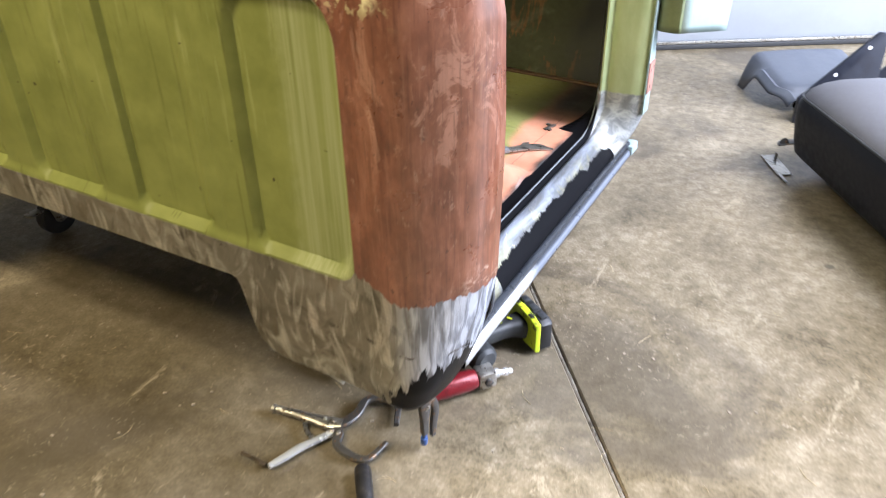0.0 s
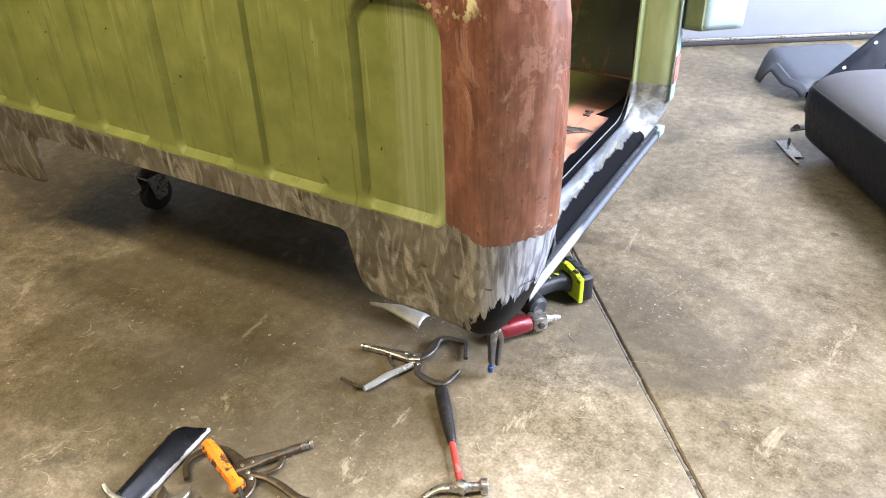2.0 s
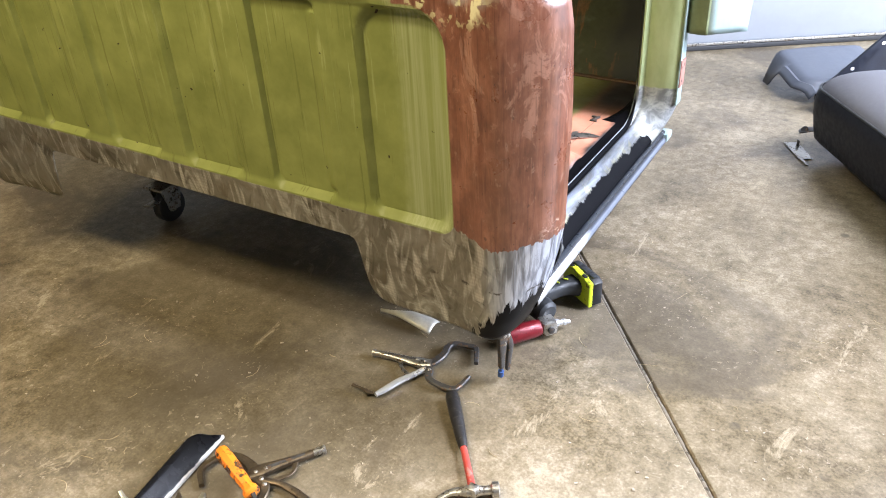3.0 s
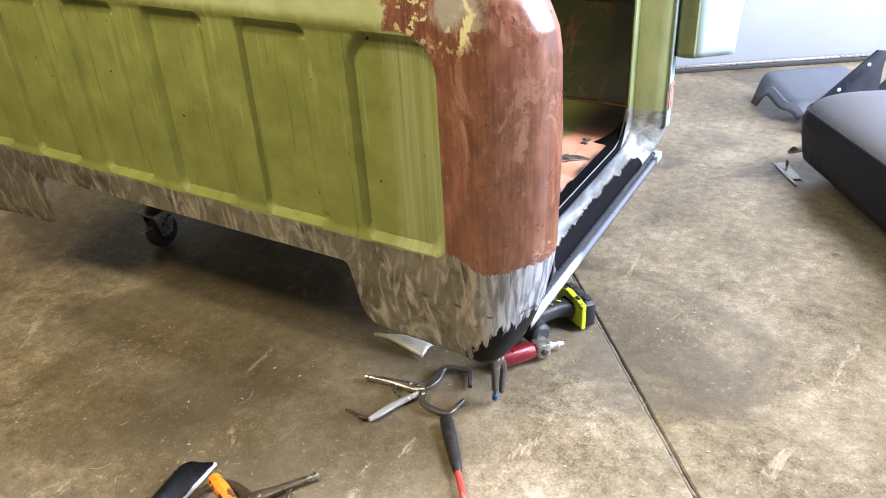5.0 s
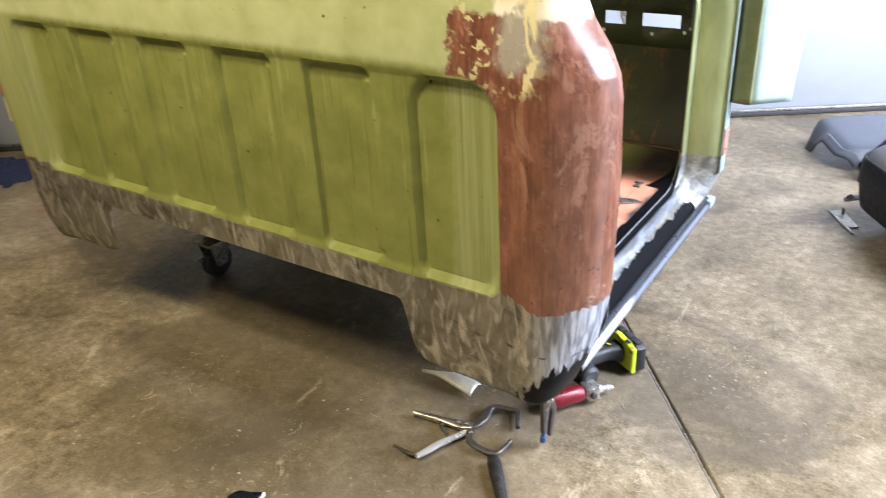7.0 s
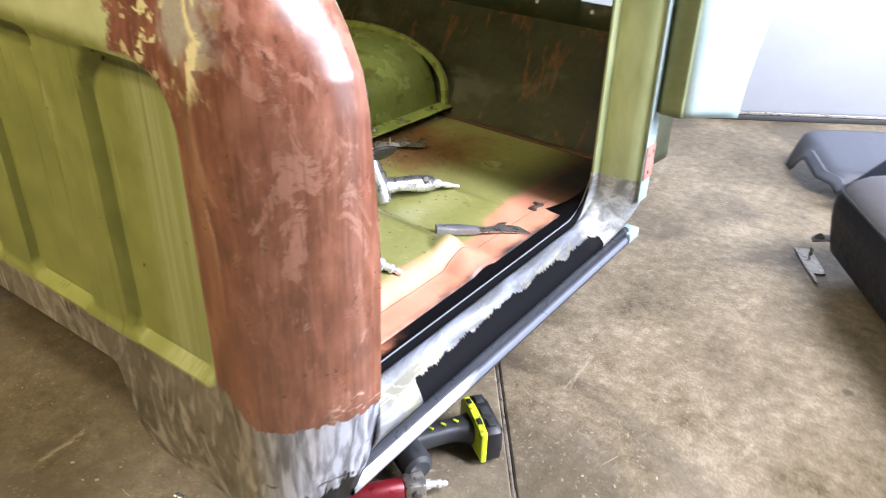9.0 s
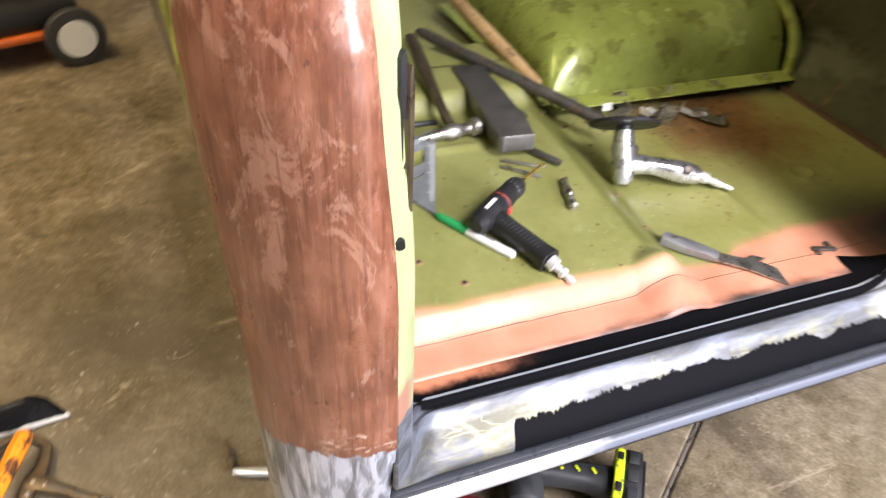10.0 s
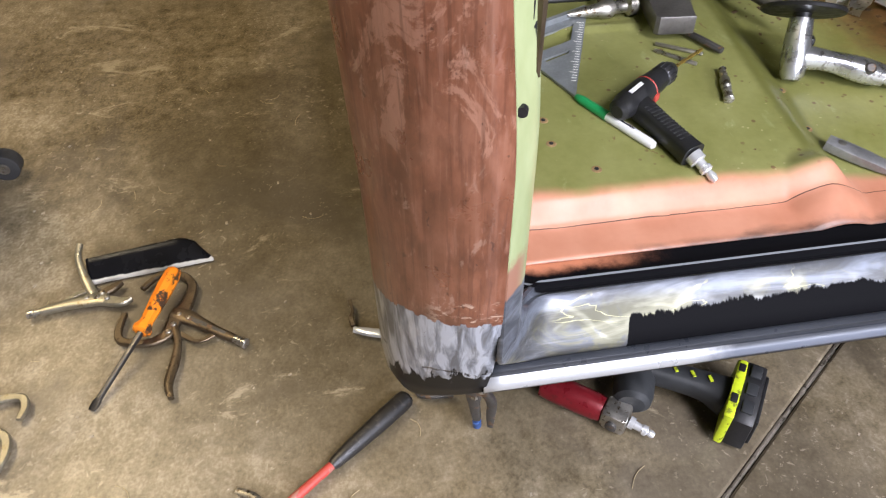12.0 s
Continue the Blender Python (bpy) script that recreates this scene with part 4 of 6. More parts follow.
HOLES = [(-0.552, -0.478, 0.702, 0.745), (-0.420, -0.290, 0.702, 0.745), (-0.575, -0.478, 0.795, 0.90), (-0.421, -0.365, 0.795, 0.90)]
xs_ = sorted({-0.10, -1.676, *[v for h in HOLES for v in h[:2]]})
zs_ = sorted({0.62, 1.05, *[v for h in HOLES for v in h[2:]]})
bm = B()
for xa, xb in zip(xs_, xs_[1:]):
    for za, zb in zip(zs_, zs_[1:]):
        cx, cz = (xa + xb) / 2, (za + zb) / 2
        if not any(h[0] < cx < h[1] and h[2] < cz < h[3] for h in HOLES):
            v = [bm.verts.new(p) for p in ((xa, 1.485, za), (xb, 1.485, za), (xb, 1.485, zb), (xa, 1.485, zb))]
            bm.faces.new(v)
bmesh.ops.remove_doubles(bm, verts=bm.verts, dist=0.0005)
thicken(part("firewall", bm, GREEN_SHADED, cab, "olive firewall darkened for interior shade, with square openings"), 0.003)
for px, pz in ((-0.60, 0.690), (-0.555, 0.680), (-0.385, 0.678), (-0.275, 0.690), (-0.255, 0.705)):
    bm = B()
    lathe(bm, (px, 1.4815, pz), (px, 1.484, pz), [(0, 0.006), (1, 0.006)], 10)
    part("firewall_plug", bm, PAPER, cab, "small bright plug")
FLANGE = plain("dull_olive_flange_paint", (0.12, 0.14, 0.06), 0.5, 0.0, 0.25, 12)
bm = B()
box(bm, (XC, 1.36, 1.055), (1.56, 0.30, 0.03), 0.012)
part("cowl_top", bm, GREEN_PAINT, cab)
for mirror in (False, True):
    mx = Matrix.Translation((2 * XC, 0, 0)) @ Matrix.Diagonal((-1, 1, 1, 1)) if mirror else Matrix()
    rows = []
    for i in range(24):
        z = 0.33 + 0.72 * i / 23
        rows.append([mx @ Vector((-0.118 - 0.016 * math.sin(math.pi * j / 20), 1.0 + 0.49 * j / 20, z)) for j in range(21)])
    thicken(part("kick_panel", grid_mesh("kick_panel", rows), GREEN_SHADED, cab, "" if mirror else "inner kick panel in olive darkened for shade"), 0.002)
    # outer cowl side: a flange facing back, then the curved side
    rows = []
    for i in range(30):
        z = 0.600 + 0.5 * i / 29
        cut = 1.10 + 0.22 * sm(i / 29, 0.0, 0.8)
        prof = [(0.045, 1.008)] + [(0.045 + 0.085 * t, 1.01 + (cut - 1.01) * t) for t in (0.2, 0.4, 0.6, 0.8, 1.0)]
        rows.append([mx @ Vector((x, y, z)) for x, y in prof])
    rows2 = [[mx @ Vector((x, y, 0.600 + 0.5 * i / 29)) for x, y in ((-0.012, 1.014), (0.002, 1.003), (0.028, 1.001), (0.041, 1.003), (0.045, 1.008))] for i in range(30)]
    thicken(part("cowl_flange", grid_mesh("cowl_flange", rows2), FLANGE, cab, "" if mirror else "olive flange of the cowl side"), 0.003)
    thicken(part("cowl_side", grid_mesh("cowl_side", rows), PALE_GREEN, cab, "" if mirror else "pale chalky green outer cowl side"), 0.003)
bm = B()
box(bm, (-0.012, 1.012, 0.475), (0.004, 0.05, 0.15), 0.001)
box(bm, (-0.0125, 1.012, 0.72), (0.004, 0.05, 0.44), 0.001)
part("hinge_post_side", bm, PALE_GREEN, cab, "pale outer side of the hinge post")
bm = B()
box(bm, (-0.009, 1.012, 0.49), (0.004, 0.046, 0.075), 0.001)
pad = part("primed_patch", bm, plain("pink_primer", (0.36, 0.17, 0.13), 0.6), cab, "pink primed patch with three holes")
for dy, dz in ((-0.012, 0.018), (0.010, 0.022), (-0.004, -0.022)):
    bm = B()
    lathe(bm, (-0.0072, 1.012 + dy, 0.49 + dz), (-0.0065, 1.012 + dy, 0.49 + dz), [(0, 0.004), (1, 0.004)], 10)
    part("screw_hole", bm, BLACK_PLASTIC, pad)
# fittings on the lock post: hole, striker and catch
bm = B()
lathe(bm, (-0.007, 0.1055, 0.694), (-0.0015, 0.1035, 0.694), [(0, 0.0046), (1, 0.0046)], 18)
part("post_hole", bm, BLACK_PLASTIC, cab, "round black hole in the post")
YZX = Matrix(((0, 0, 1, 0), (1, 0, 0, 0), (0, 1, 0, 0), (0, 0, 0, 1)))
POST = Matrix(((-0.65, 0, 0.76, -0.0188), (0.76, 0, 0.65, 0.1115), (0, 1, 0, 0), (0, 0, 0, 1)))     # the lock post's face
bm = B()
slab(bm, [(-0.004, 0.815), (0.0, 0.797), (0.0045, 0.792), (0.006, 0.830), (0.004, 0.846), (-0.003, 0.842)], -0.004, 0.0008, 0.0004, POST)
slot = part("striker_slot", bm, BLACK_PLASTIC, cab, "black slot of the door striker")
bm = B()
slab(bm, [(-0.0008, 0.752), (0.0008, 0.752), (0.0008, 0.802), (-0.0008, 0.802)], -0.004, 0.0006, 0.0002, POST)
part("slit", bm, BLACK_PLASTIC, slot)
bm = B()
slab(bm, [(0.001, 0.727), (0.0055, 0.742), (0.004, 0.757), (0.0005, 0.755), (-0.0035, 0.742)], -0.004, 0.001, 0.0004, POST)
part("lower_slot", bm, BLACK_PLASTIC, slot)
bm = B()
slab(bm, [(0.0060, 0.716), (0.0110, 0.708), (0.0120, 0.742), (0.0105, 0.752), (0.0125, 0.764), (0.0120, 0.815), (0.0090, 0.834), (0.0060, 0.828)], -0.006, 0.0035, 0.0008, POST)
part("catch", bm, OLD_STEEL, slot, "worn steel catch plate")


# ---- the dolly under the cab ----
def caster(parent, x, y):
    bm = B()
    lathe(bm, (x - 0.018, y, 0.055), (x + 0.018, y, 0.055), [(0, 0.04), (0.05, 0.051), (0.2, 0.055), (0.8, 0.055), (0.95, 0.051), (1, 0.04)], 28)
    w = part("wheel", bm, RUBBER, parent, "black caster wheel")
    bm = B()
    lathe(bm, (x - 0.021, y, 0.055), (x + 0.021, y, 0.055), [(0, 0.018), (0.04, 0.02), (0.96, 0.02), (1, 0.018)], 20)
    part("hub", bm, STEEL, w)
    bm = B()
    for s in (-1, 1):
        slab(bm, [(y - 0.02, 0.045), (y + 0.02, 0.045), (y + 0.042, 0.125), (y - 0.042, 0.125)], x + s * 0.027 - 0.0015, x + s * 0.027 + 0.0015, 0, Matrix(((0, 0, 1, 0), (1, 0, 0, 0), (0, 1, 0, 0), (0, 0, 0, 1))))
    box(bm, (x, y, 0.128), (0.08, 0.1, 0.008), 0.002)
    rod(bm, (x - 0.034, y, 0.055), (x + 0.034, y, 0.055), 0.006)
    box(bm, (x, y - 0.055, 0.085), (0.03, 0.06, 0.006), 0.002, None)
    part("fork", bm, STEEL, parent, "zinc-plated caster fork with a brake pedal")


dolly = thing("cab_dolly", Matrix(), "dark steel tube dolly on black casters beneath the cab", "dolly")
for x, y in ((-1.455, 0.37), (-0.36, 0.42), (-1.455, 1.15), (-0.36, 1.15)):
    caster(dolly, x, y)
for y in (0.40, 1.15):
    bm = B()
    box(bm, (-0.908, y, 0.162), (1.24, 0.06, 0.06), 0.006)
    part("cross_tube", bm, DARK_STEEL, dolly)
for x in (-1.455, -0.36):
    bm = B()
    box(bm, (x, 0.775, 0.162), (0.06, 0.69, 0.06), 0.006)
    part("side_tube", bm, DARK_STEEL, dolly)
    for y in (0.42, 1.13):
        bm = B()
        zt = 0.34 - 0.032 * x - 0.026 * y
        box(bm, (x, y, (0.19 + zt) / 2), (0.05, 0.05, zt - 0.19), 0.004)
        part("upright", bm, DARK_STEEL, dolly)

# the cab's horizontals fall a little to the front and to this side, while its posts stand upright
SLOPE_X, SLOPE_Y = -0.0323, -0.0262
LEANED = Matrix(((1, 0, 0, 0), (0, 1, 0, 0), (SLOPE_X, SLOPE_Y, 1, 0), (0, 0, 0, 1)))
for o in cab.children_recursive:
    o.data.transform(LEANED)


def on_pan(x, y, h=0.0):
    """A place h above the cab's floor."""
    return Vector((x, y, pan_z(x, y) + SLOPE_X * x + SLOPE_Y * y + h))


# ---- tools on the garage floor ----
def rivet(parent, p, r=0.005, h=0.003, material=None):
    bm = B()
    lathe(bm, p, (p[0], p[1], p[2] + h), [(0, r), (0.4, r), (1, r * 0.55)], 10)
    return part("rivet", bm, material or STEEL, parent)


def locking_clamp(label, piv, knob, upper, lower, lever, link, mats, z=0.012, group="locking clamps"):
    """A C-shaped locking clamp lying on its side: pressed handle, screw, two flat forged jaws, lever, link and rivets; points in the plan."""
    px, py = piv
    t = thing("locking_clamp", Matrix.Translation((px, py, 0)), label, "clamp", group)
    k = Vector((knob[0] - px, knob[1] - py, z))
    d = Vector((k.x, k.y, 0)).normalized()
    ln = Vector((k.x, k.y, 0)).length
    up = Vector((0, 0, z))

    def loc(pts, widths):
        w = np.interp(np.linspace(0, 1, len(pts)), np.linspace(0, 1, len(widths)), widths)
        return [(x - px, y - py, z, float(q)) for (x, y), q in zip(pts, w)]
    n = Vector((-d.y, d.x, 0))
    bm = B()
    bar(bm, [tuple(-d * 0.016 + up) + (0.024,), tuple(d * 0.012 + n * 0.003 + up) + (0.030,), tuple(d * ln * 0.34 + n * 0.002 + up) + (0.021,), tuple(d * ln * 0.60 + up) + (0.017,), tuple(d * ln * 0.82 + up) + (0.015,)], 0.014, 6, 3.0, 14)
    handle = part("handle", bm, mats[0], t)
    bm = B()
    bar(bm, [tuple(d * ln * 0.16 + up + Vector((0, 0, 0.0068))) + (0.008,), tuple(d * ln * 0.70 + up + Vector((0, 0, 0.0066))) + (0.006,)], 0.0014, 4, 6)
    part("handle_fold", bm, DARK_STEEL, handle, "dark open fold along the handle")
    bm = B()
    lathe(bm, d * ln * 0.80 + up, k, [(0, 0.0060), (0.25, 0.0060), (0.27, 0.0075), (0.60, 0.0078), (0.62, 0.0060), (0.70, 0.0060), (0.72, 0.0088), (0.95, 0.0090), (1, 0.007)], 16)
    part("adjusting_screw", bm, STEEL, t, "knurled adjusting screw")
    bm = B()
    bar(bm, loc(upper, (0.028, 0.019, 0.016, 0.014, 0.013, 0.010)), 0.0095, 6, 7)
    part("fixed_jaw", bm, mats[1], t)
    bm = B()
    bar(bm, loc(lower, (0.025, 0.018, 0.015, 0.014, 0.013, 0.010)), 0.0090, 6, 7)
    part("moving_jaw", bm, mats[1], t)
    bm = B()
    bar(bm, loc(lever, (0.014, 0.013, 0.016, 0.015, 0.010)), 0.0105, 6, 3.0, 12)
    part("lever", bm, mats[2], t)
    bm = B()
    bar(bm, [(x - px, y - py, z - 0.002, w) for (x, y), w in zip(link, (0.010, 0.008, 0.012))], 0.005, 6, 7)
    part("link", bm, mats[0], t)
    for q in ((0, 0), (lever[0][0] - px, lever[0][1] - py), (d.x * 0.020, d.y * 0.020), (lower[1][0] - px, lower[1][1] - py)):
        rivet(t, (q[0], q[1], z + 0.0050), 0.0052, 0.003)
    return t


clamp = locking_clamp("bright steel locking C-clamp lying open on the concrete", (-0.322, 0.088), (-0.455, 0.066),
                      [(-0.324, 0.086), (-0.306, 0.098), (-0.297, 0.130), (-0.302, 0.165), (-0.290, 0.181), (-0.262, 0.186), (-0.240, 0.187), (-0.228, 0.168), (-0.214, 0.138)],
                      [(-0.314, 0.078), (-0.298, 0.066), (-0.286, 0.044), (-0.254, 0.035), (-0.222, 0.036), (-0.212, 0.052), (-0.207, 0.090)],
                      [(-0.312, 0.066), (-0.328, 0.034), (-0.343, 0.006), (-0.356, -0.030), (-0.366, -0.055)],
                      [(-0.330, 0.034), (-0.362, 0.050), (-0.385, 0.078)], (STEEL, DARK_STEEL, CHROME))
bm = B()
bar(bm, [(-0.052, -0.142, 0.012, 0.008), (-0.066, -0.145, 0.016, 0.009), (-0.085, -0.141, 0.014, 0.006), (-0.106, -0.144, 0.018, 0.008)], 0.005, 6, 6)
part("release_lever", bm, OLD_STEEL, clamp, "small bent release lever")
locking_clamp("old brown steel locking C-clamp under a screwdriver", (-0.451, -0.352), (-0.368, -0.236),
              [(-0.455, -0.350), (-0.486, -0.338), (-0.520, -0.335), (-0.545, -0.350), (-0.558, -0.374), (-0.556, -0.398), (-0.528, -0.424)],
              [(-0.446, -0.358), (-0.415, -0.368), (-0.400, -0.395), (-0.404, -0.424), (-0.414, -0.448), (-0.437, -0.454), (-0.473, -0.448)],
              [(-0.430, -0.360), (-0.392, -0.351), (-0.352, -0.353), (-0.310, -0.360), (-0.280, -0.354)],
              [(-0.412, -0.350), (-0.390, -0.318), (-0.404, -0.286)], (OLD_STEEL, OLD_STEEL, OLD_STEEL))
locking_clamp("yellowed locking C-clamp on the concrete floor", (-0.232, -0.655), (-0.12, -0.715),
              [(-0.240, -0.650), (-0.286, -0.668), (-0.318, -0.652), (-0.326, -0.620), (-0.324, -0.590), (-0.304, -0.580), (-0.282, -0.584)],
              [(-0.236, -0.646), (-0.262, -0.622), (-0.258, -0.604), (-0.244, -0.594), (-0.222, -0.592), (-0.196, -0.598)],
              [(-0.214, -0.640), (-0.180, -0.625), (-0.140, -0.630), (-0.100, -0.650)],
              [(-0.200, -0.640), (-0.180, -0.662), (-0.168, -0.690)], (BRASSY, BRASSY, BRASSY))


def locking_pliers(m, label, mats, spread=0.04):
    """Small locking pliers, built along the x axis: jaws ahead, screw behind."""
    t = thing("locking_pliers", m, label, "pliers")
    bm = B()
    bar(bm, [(0.020, 0.004, 0, 0.024), (0.0, 0.004, 0, 0.026), (-0.045, 0.003, 0, 0.016), (-0.085, 0.0, 0, 0.013)], 0.013)
    part("handle", bm, mats[0], t)
    bm = B()
    lathe(bm, (-0.08, 0, 0), (-0.115, 0, 0), [(0, 0.004), (0.5, 0.004), (0.52, 0.0068), (0.95, 0.0068), (1, 0.005)], 14)
    part("adjusting_screw", bm, mats[2], t)
    bm = B()
    bar(bm, [(0.012, 0.008, 0, 0.022), (0.035, 0.016, 0, 0.02), (0.055, 0.016, 0, 0.014), (0.066, 0.008, 0, 0.007)], 0.009)
    part("upper_jaw", bm, mats[0], t)
    bm = B()
    bar(bm, [(0.008, -0.006, 0, 0.02), (0.035, -0.016, 0, 0.018), (0.054, -0.015, 0, 0.013), (0.064, -0.006, 0, 0.007)], 0.009)
    part("lower_jaw", bm, mats[0], t)
    bm = B()
    bar(bm, [(0.005, -0.010, 0, 0.014), (-0.03, -0.02 - spread * 0.3, 0, 0.015), (-0.07, -0.015 - spread, 0, 0.014), (-0.105, -0.014 - spread * 1.1, 0, 0.010)], 0.010)
    part("lever", bm, mats[1], t)
    for p in ((0.012, 0.004), (0.008, -0.008), (-0.012, 0.002)):
        rivet(t, (p[0], p[1], 0.006), 0.005, 0.0025)
    return t


def place(o, x, z=(0, 0, 1)):
    """A pose at o with its x axis along x and its z axis near z."""
    x = Vector(x).normalized()
    y = Vector(z).cross(x).normalized()
    zz = x.cross(y)
    return Matrix(((x.x, y.x, zz.x, o[0]), (x.y, y.y, zz.y, o[1]), (x.z, y.z, zz.z, o[2]), (0, 0, 0, 1)))


pl = thing("locking_pliers", Matrix.Translation((-0.518, -0.505, 0.014)), "yellowed steel locking pliers with the lever raised open", "pliers")
bm = B()
bar(bm, [(0.005, 0.022, 0, 0.026), (0.001, -0.004, 0, 0.030), (0.006, -0.045, 0, 0.020), (0.012, -0.078, 0, 0.016), (0.015, -0.090, 0, 0.014)], 0.014, 6, 3.0, 14)
part("handle", bm, BRASSY, pl)
bm = B()
lathe(bm, (0.014, -0.086, 0), (0.018, -0.112, 0), [(0, 0.0055), (0.5, 0.0055), (0.52, 0.0078), (0.95, 0.0078), (1, 0.006)], 14)
part("adjusting_screw", bm, STEEL, pl)
bm = B()
bar(bm, [(0.006, 0.018, 0, 0.022), (0.014, 0.036, 0, 0.020), (0.017, 0.052, 0, 0.016), (0.012, 0.066, 0, 0.008)], 0.011, 6, 7)
part("lower_jaw", bm, BRASSY, pl)
bm = B()
bar(bm, [(-0.002, 0.004, 0, 0.018), (-0.012, 0.018, 0, 0.018), (-0.022, 0.032, 0, 0.016), (-0.032, 0.044, 0, 0.007)], 0.011, 6, 7)
part("upper_jaw", bm, OLD_STEEL, pl)
bm = B()
bar(bm, [(-0.008, -0.002, 0.003, 0.016), (-0.024, -0.010, 0.008, 0.018), (-0.050, -0.022, 0.018, 0.014), (-0.078, -0.030, 0.032, 0.012), (-0.100, -0.026, 0.044, 0.010)], 0.011, 6, 3.0, 12)
part("lever", bm, BRASSY, pl)
bm = B()
bar(bm, [(-0.018, -0.012, 0.004, 0.009), (-0.012, -0.034, 0.002, 0.011), (0.003, -0.056, 0.0, 0.008)], 0.006, 6, 7)
part("link", bm, BRASSY, pl)
for p in ((0.003, 0.006), (-0.006, 0.014), (-0.012, -0.006), (0.008, 0.024), (0.000, -0.012)):
    rivet(pl, (p[0], p[1], 0.0065), 0.0050, 0.003, STEEL)

locking_pliers(place((-0.128, 0.108, 0.135), (0.10, -0.05, 1), (0.93, -0.35, 0)), "dark locking pliers with a blue screw hanging from the cab corner", (DARK_STEEL, DARK_STEEL, BLUE), 0.006)

# hammer
H0, H1, H2 = Vector((-0.213, 0.018, 0.016)), Vector((-0.116, -0.110, 0.014)), Vector((-0.048, -0.200, 0.016))
ham = thing("body_hammer", Matrix(), "body hammer with black rubber grip and red shaft", "hammer")
bm = B()
lathe(bm, H0, H1, [(0, 0.010), (0.03, 0.0145), (0.1, 0.0155), (0.4, 0.0150), (0.75, 0.0125), (0.96, 0.0100), (1, 0.008)], 20)
part("grip", bm, plain("black_rubber_grip", (0.014, 0.013, 0.013), 0.42, 0.0, 0.35, 60, (0.035, 0.03, 0.026)), ham, "black ribbed rubber grip")
bm = B()
lathe(bm, H1, H2, [(0, 0.007), (0.9, 0.0075), (1, 0.006)], 16)
part("shaft", bm, RED_PAINT, ham, "red painted shaft")
bm = B()
hd = Vector((0.105, 0.062, 0)).normalized()
lathe(bm, H2 - hd * 0.012, H2 + hd * 0.050, [(0, 0.011), (0.3, 0.012), (0.45, 0.009), (0.72, 0.009), (0.78, 0.0155), (0.97, 0.0158), (1, 0.014)], 20)
p0 = H2
bar(bm, [tuple(H2 + hd * 0.005) + (0.018, 0.020), tuple(H2 - hd * 0.02) + (0.016, 0.014), tuple(H2 - hd * 0.045 + Vector((0, 0, -0.002))) + (0.013, 0.009), tuple(H2 - hd * 0.072 + Vector((0.006, -0.012, -0.006))) + (0.010, 0.004)], 0.01)
box(bm, H2, (0.02, 0.02, 0.026), 0.004, None)
part("head", bm, STEEL, ham, "steel head with a round face and flat peen")

# screwdriver across the old clamp
S0, S1, S2 = Vector((-0.534, -0.357, 0.046)), Vector((-0.405, -0.407, 0.036)), Vector((-0.284, -0.479, 0.005))
sd = thing("screwdriver", Matrix(), "flat screwdriver with a dirty orange plastic handle", "screwdriver")
bm = B()
lathe(bm, S0, S1, [(0, 0.007), (0.03, 0.0125), (0.1, 0.0150), (0.3, 0.0155), (0.55, 0.0140), (0.80, 0.0115), (0.86, 0.0115), (0.93, 0.0165), (0.98, 0.0165), (1, 0.012)], 8)
part("handle", bm, ORANGE, sd, "orange fluted plastic handle with worn black marks")
bm = B()
sdir = (S2 - S1).normalized()
bar(bm, [tuple(S1) + (0.009, 0.009), tuple(S1 + sdir * 0.06) + (0.0085, 0.0085), tuple(S2 - sdir * 0.026) + (0.0085, 0.0085), tuple(S2 - sdir * 0.018) + (0.013, 0.007), tuple(S2 - sdir * 0.008) + (0.0145, 0.004), tuple(S2) + (0.012, 0.002)], 0.009)
part("blade", bm, plain("dark_plated_shank", (0.075, 0.072, 0.07), 0.35, 0.7), sd, "square steel shank and flat tip")

# curved black patch panel
bp = thing("patch_panel", Matrix(), "black coated curved sheet metal patch with scratched edge", "sheet metal")
rows = []
NP = 40
for i in range(NP + 1):
    u = i / NP
    a = Vector((-0.563, -0.522, 0)).lerp(Vector((-0.586, -0.302, 0)), u)
    far = Vector((-0.614, -0.526, 0)).lerp(Vector((-0.650, -0.318, 0)), min(u, 0.90))
    nose = max(0.0, (u - 0.74) / 0.26)
    b = far.lerp(a, 1 - math.sqrt(max(0.0, 1 - nose ** 2.2))) + Vector((0, 0.0, 0))
    hgt = 0.034 * (1 - 0.80 * nose ** 2)
    row = []
    for j in range(13):
        v = j / 12
        p = a.lerp(b, v)
        row.append((p.x, p.y, 0.004 + hgt * ((v / 0.62) ** 0.8 if v < 0.62 else 1 - ((v - 0.62) / 0.38) ** 2)))
    rows.append(row)


def patch_material():
    k = Mat("black_coating_scratched", 0.2)
    f = k.add(k.add(k.x, 0.563), k.mul(k.add(k.y, 0.522), 0.1045))
    e = k.step(k.add(f, k.mul(k.sub(k.noise(50, 5, 0.7), 0.5), 0.006)), -0.0042, -0.0026)
    k.b.inputs["Specular IOR Level"].default_value = 0.12
    return k.done(k.mix(e, (0.006, 0.006, 0.007), (0.55, 0.53, 0.48)), k.step(k.noise(20), 0.3, 0.7, 0.2, 0.35))


thicken(part("panel", grid_mesh("panel", rows), patch_material(), bp), 0.0015)

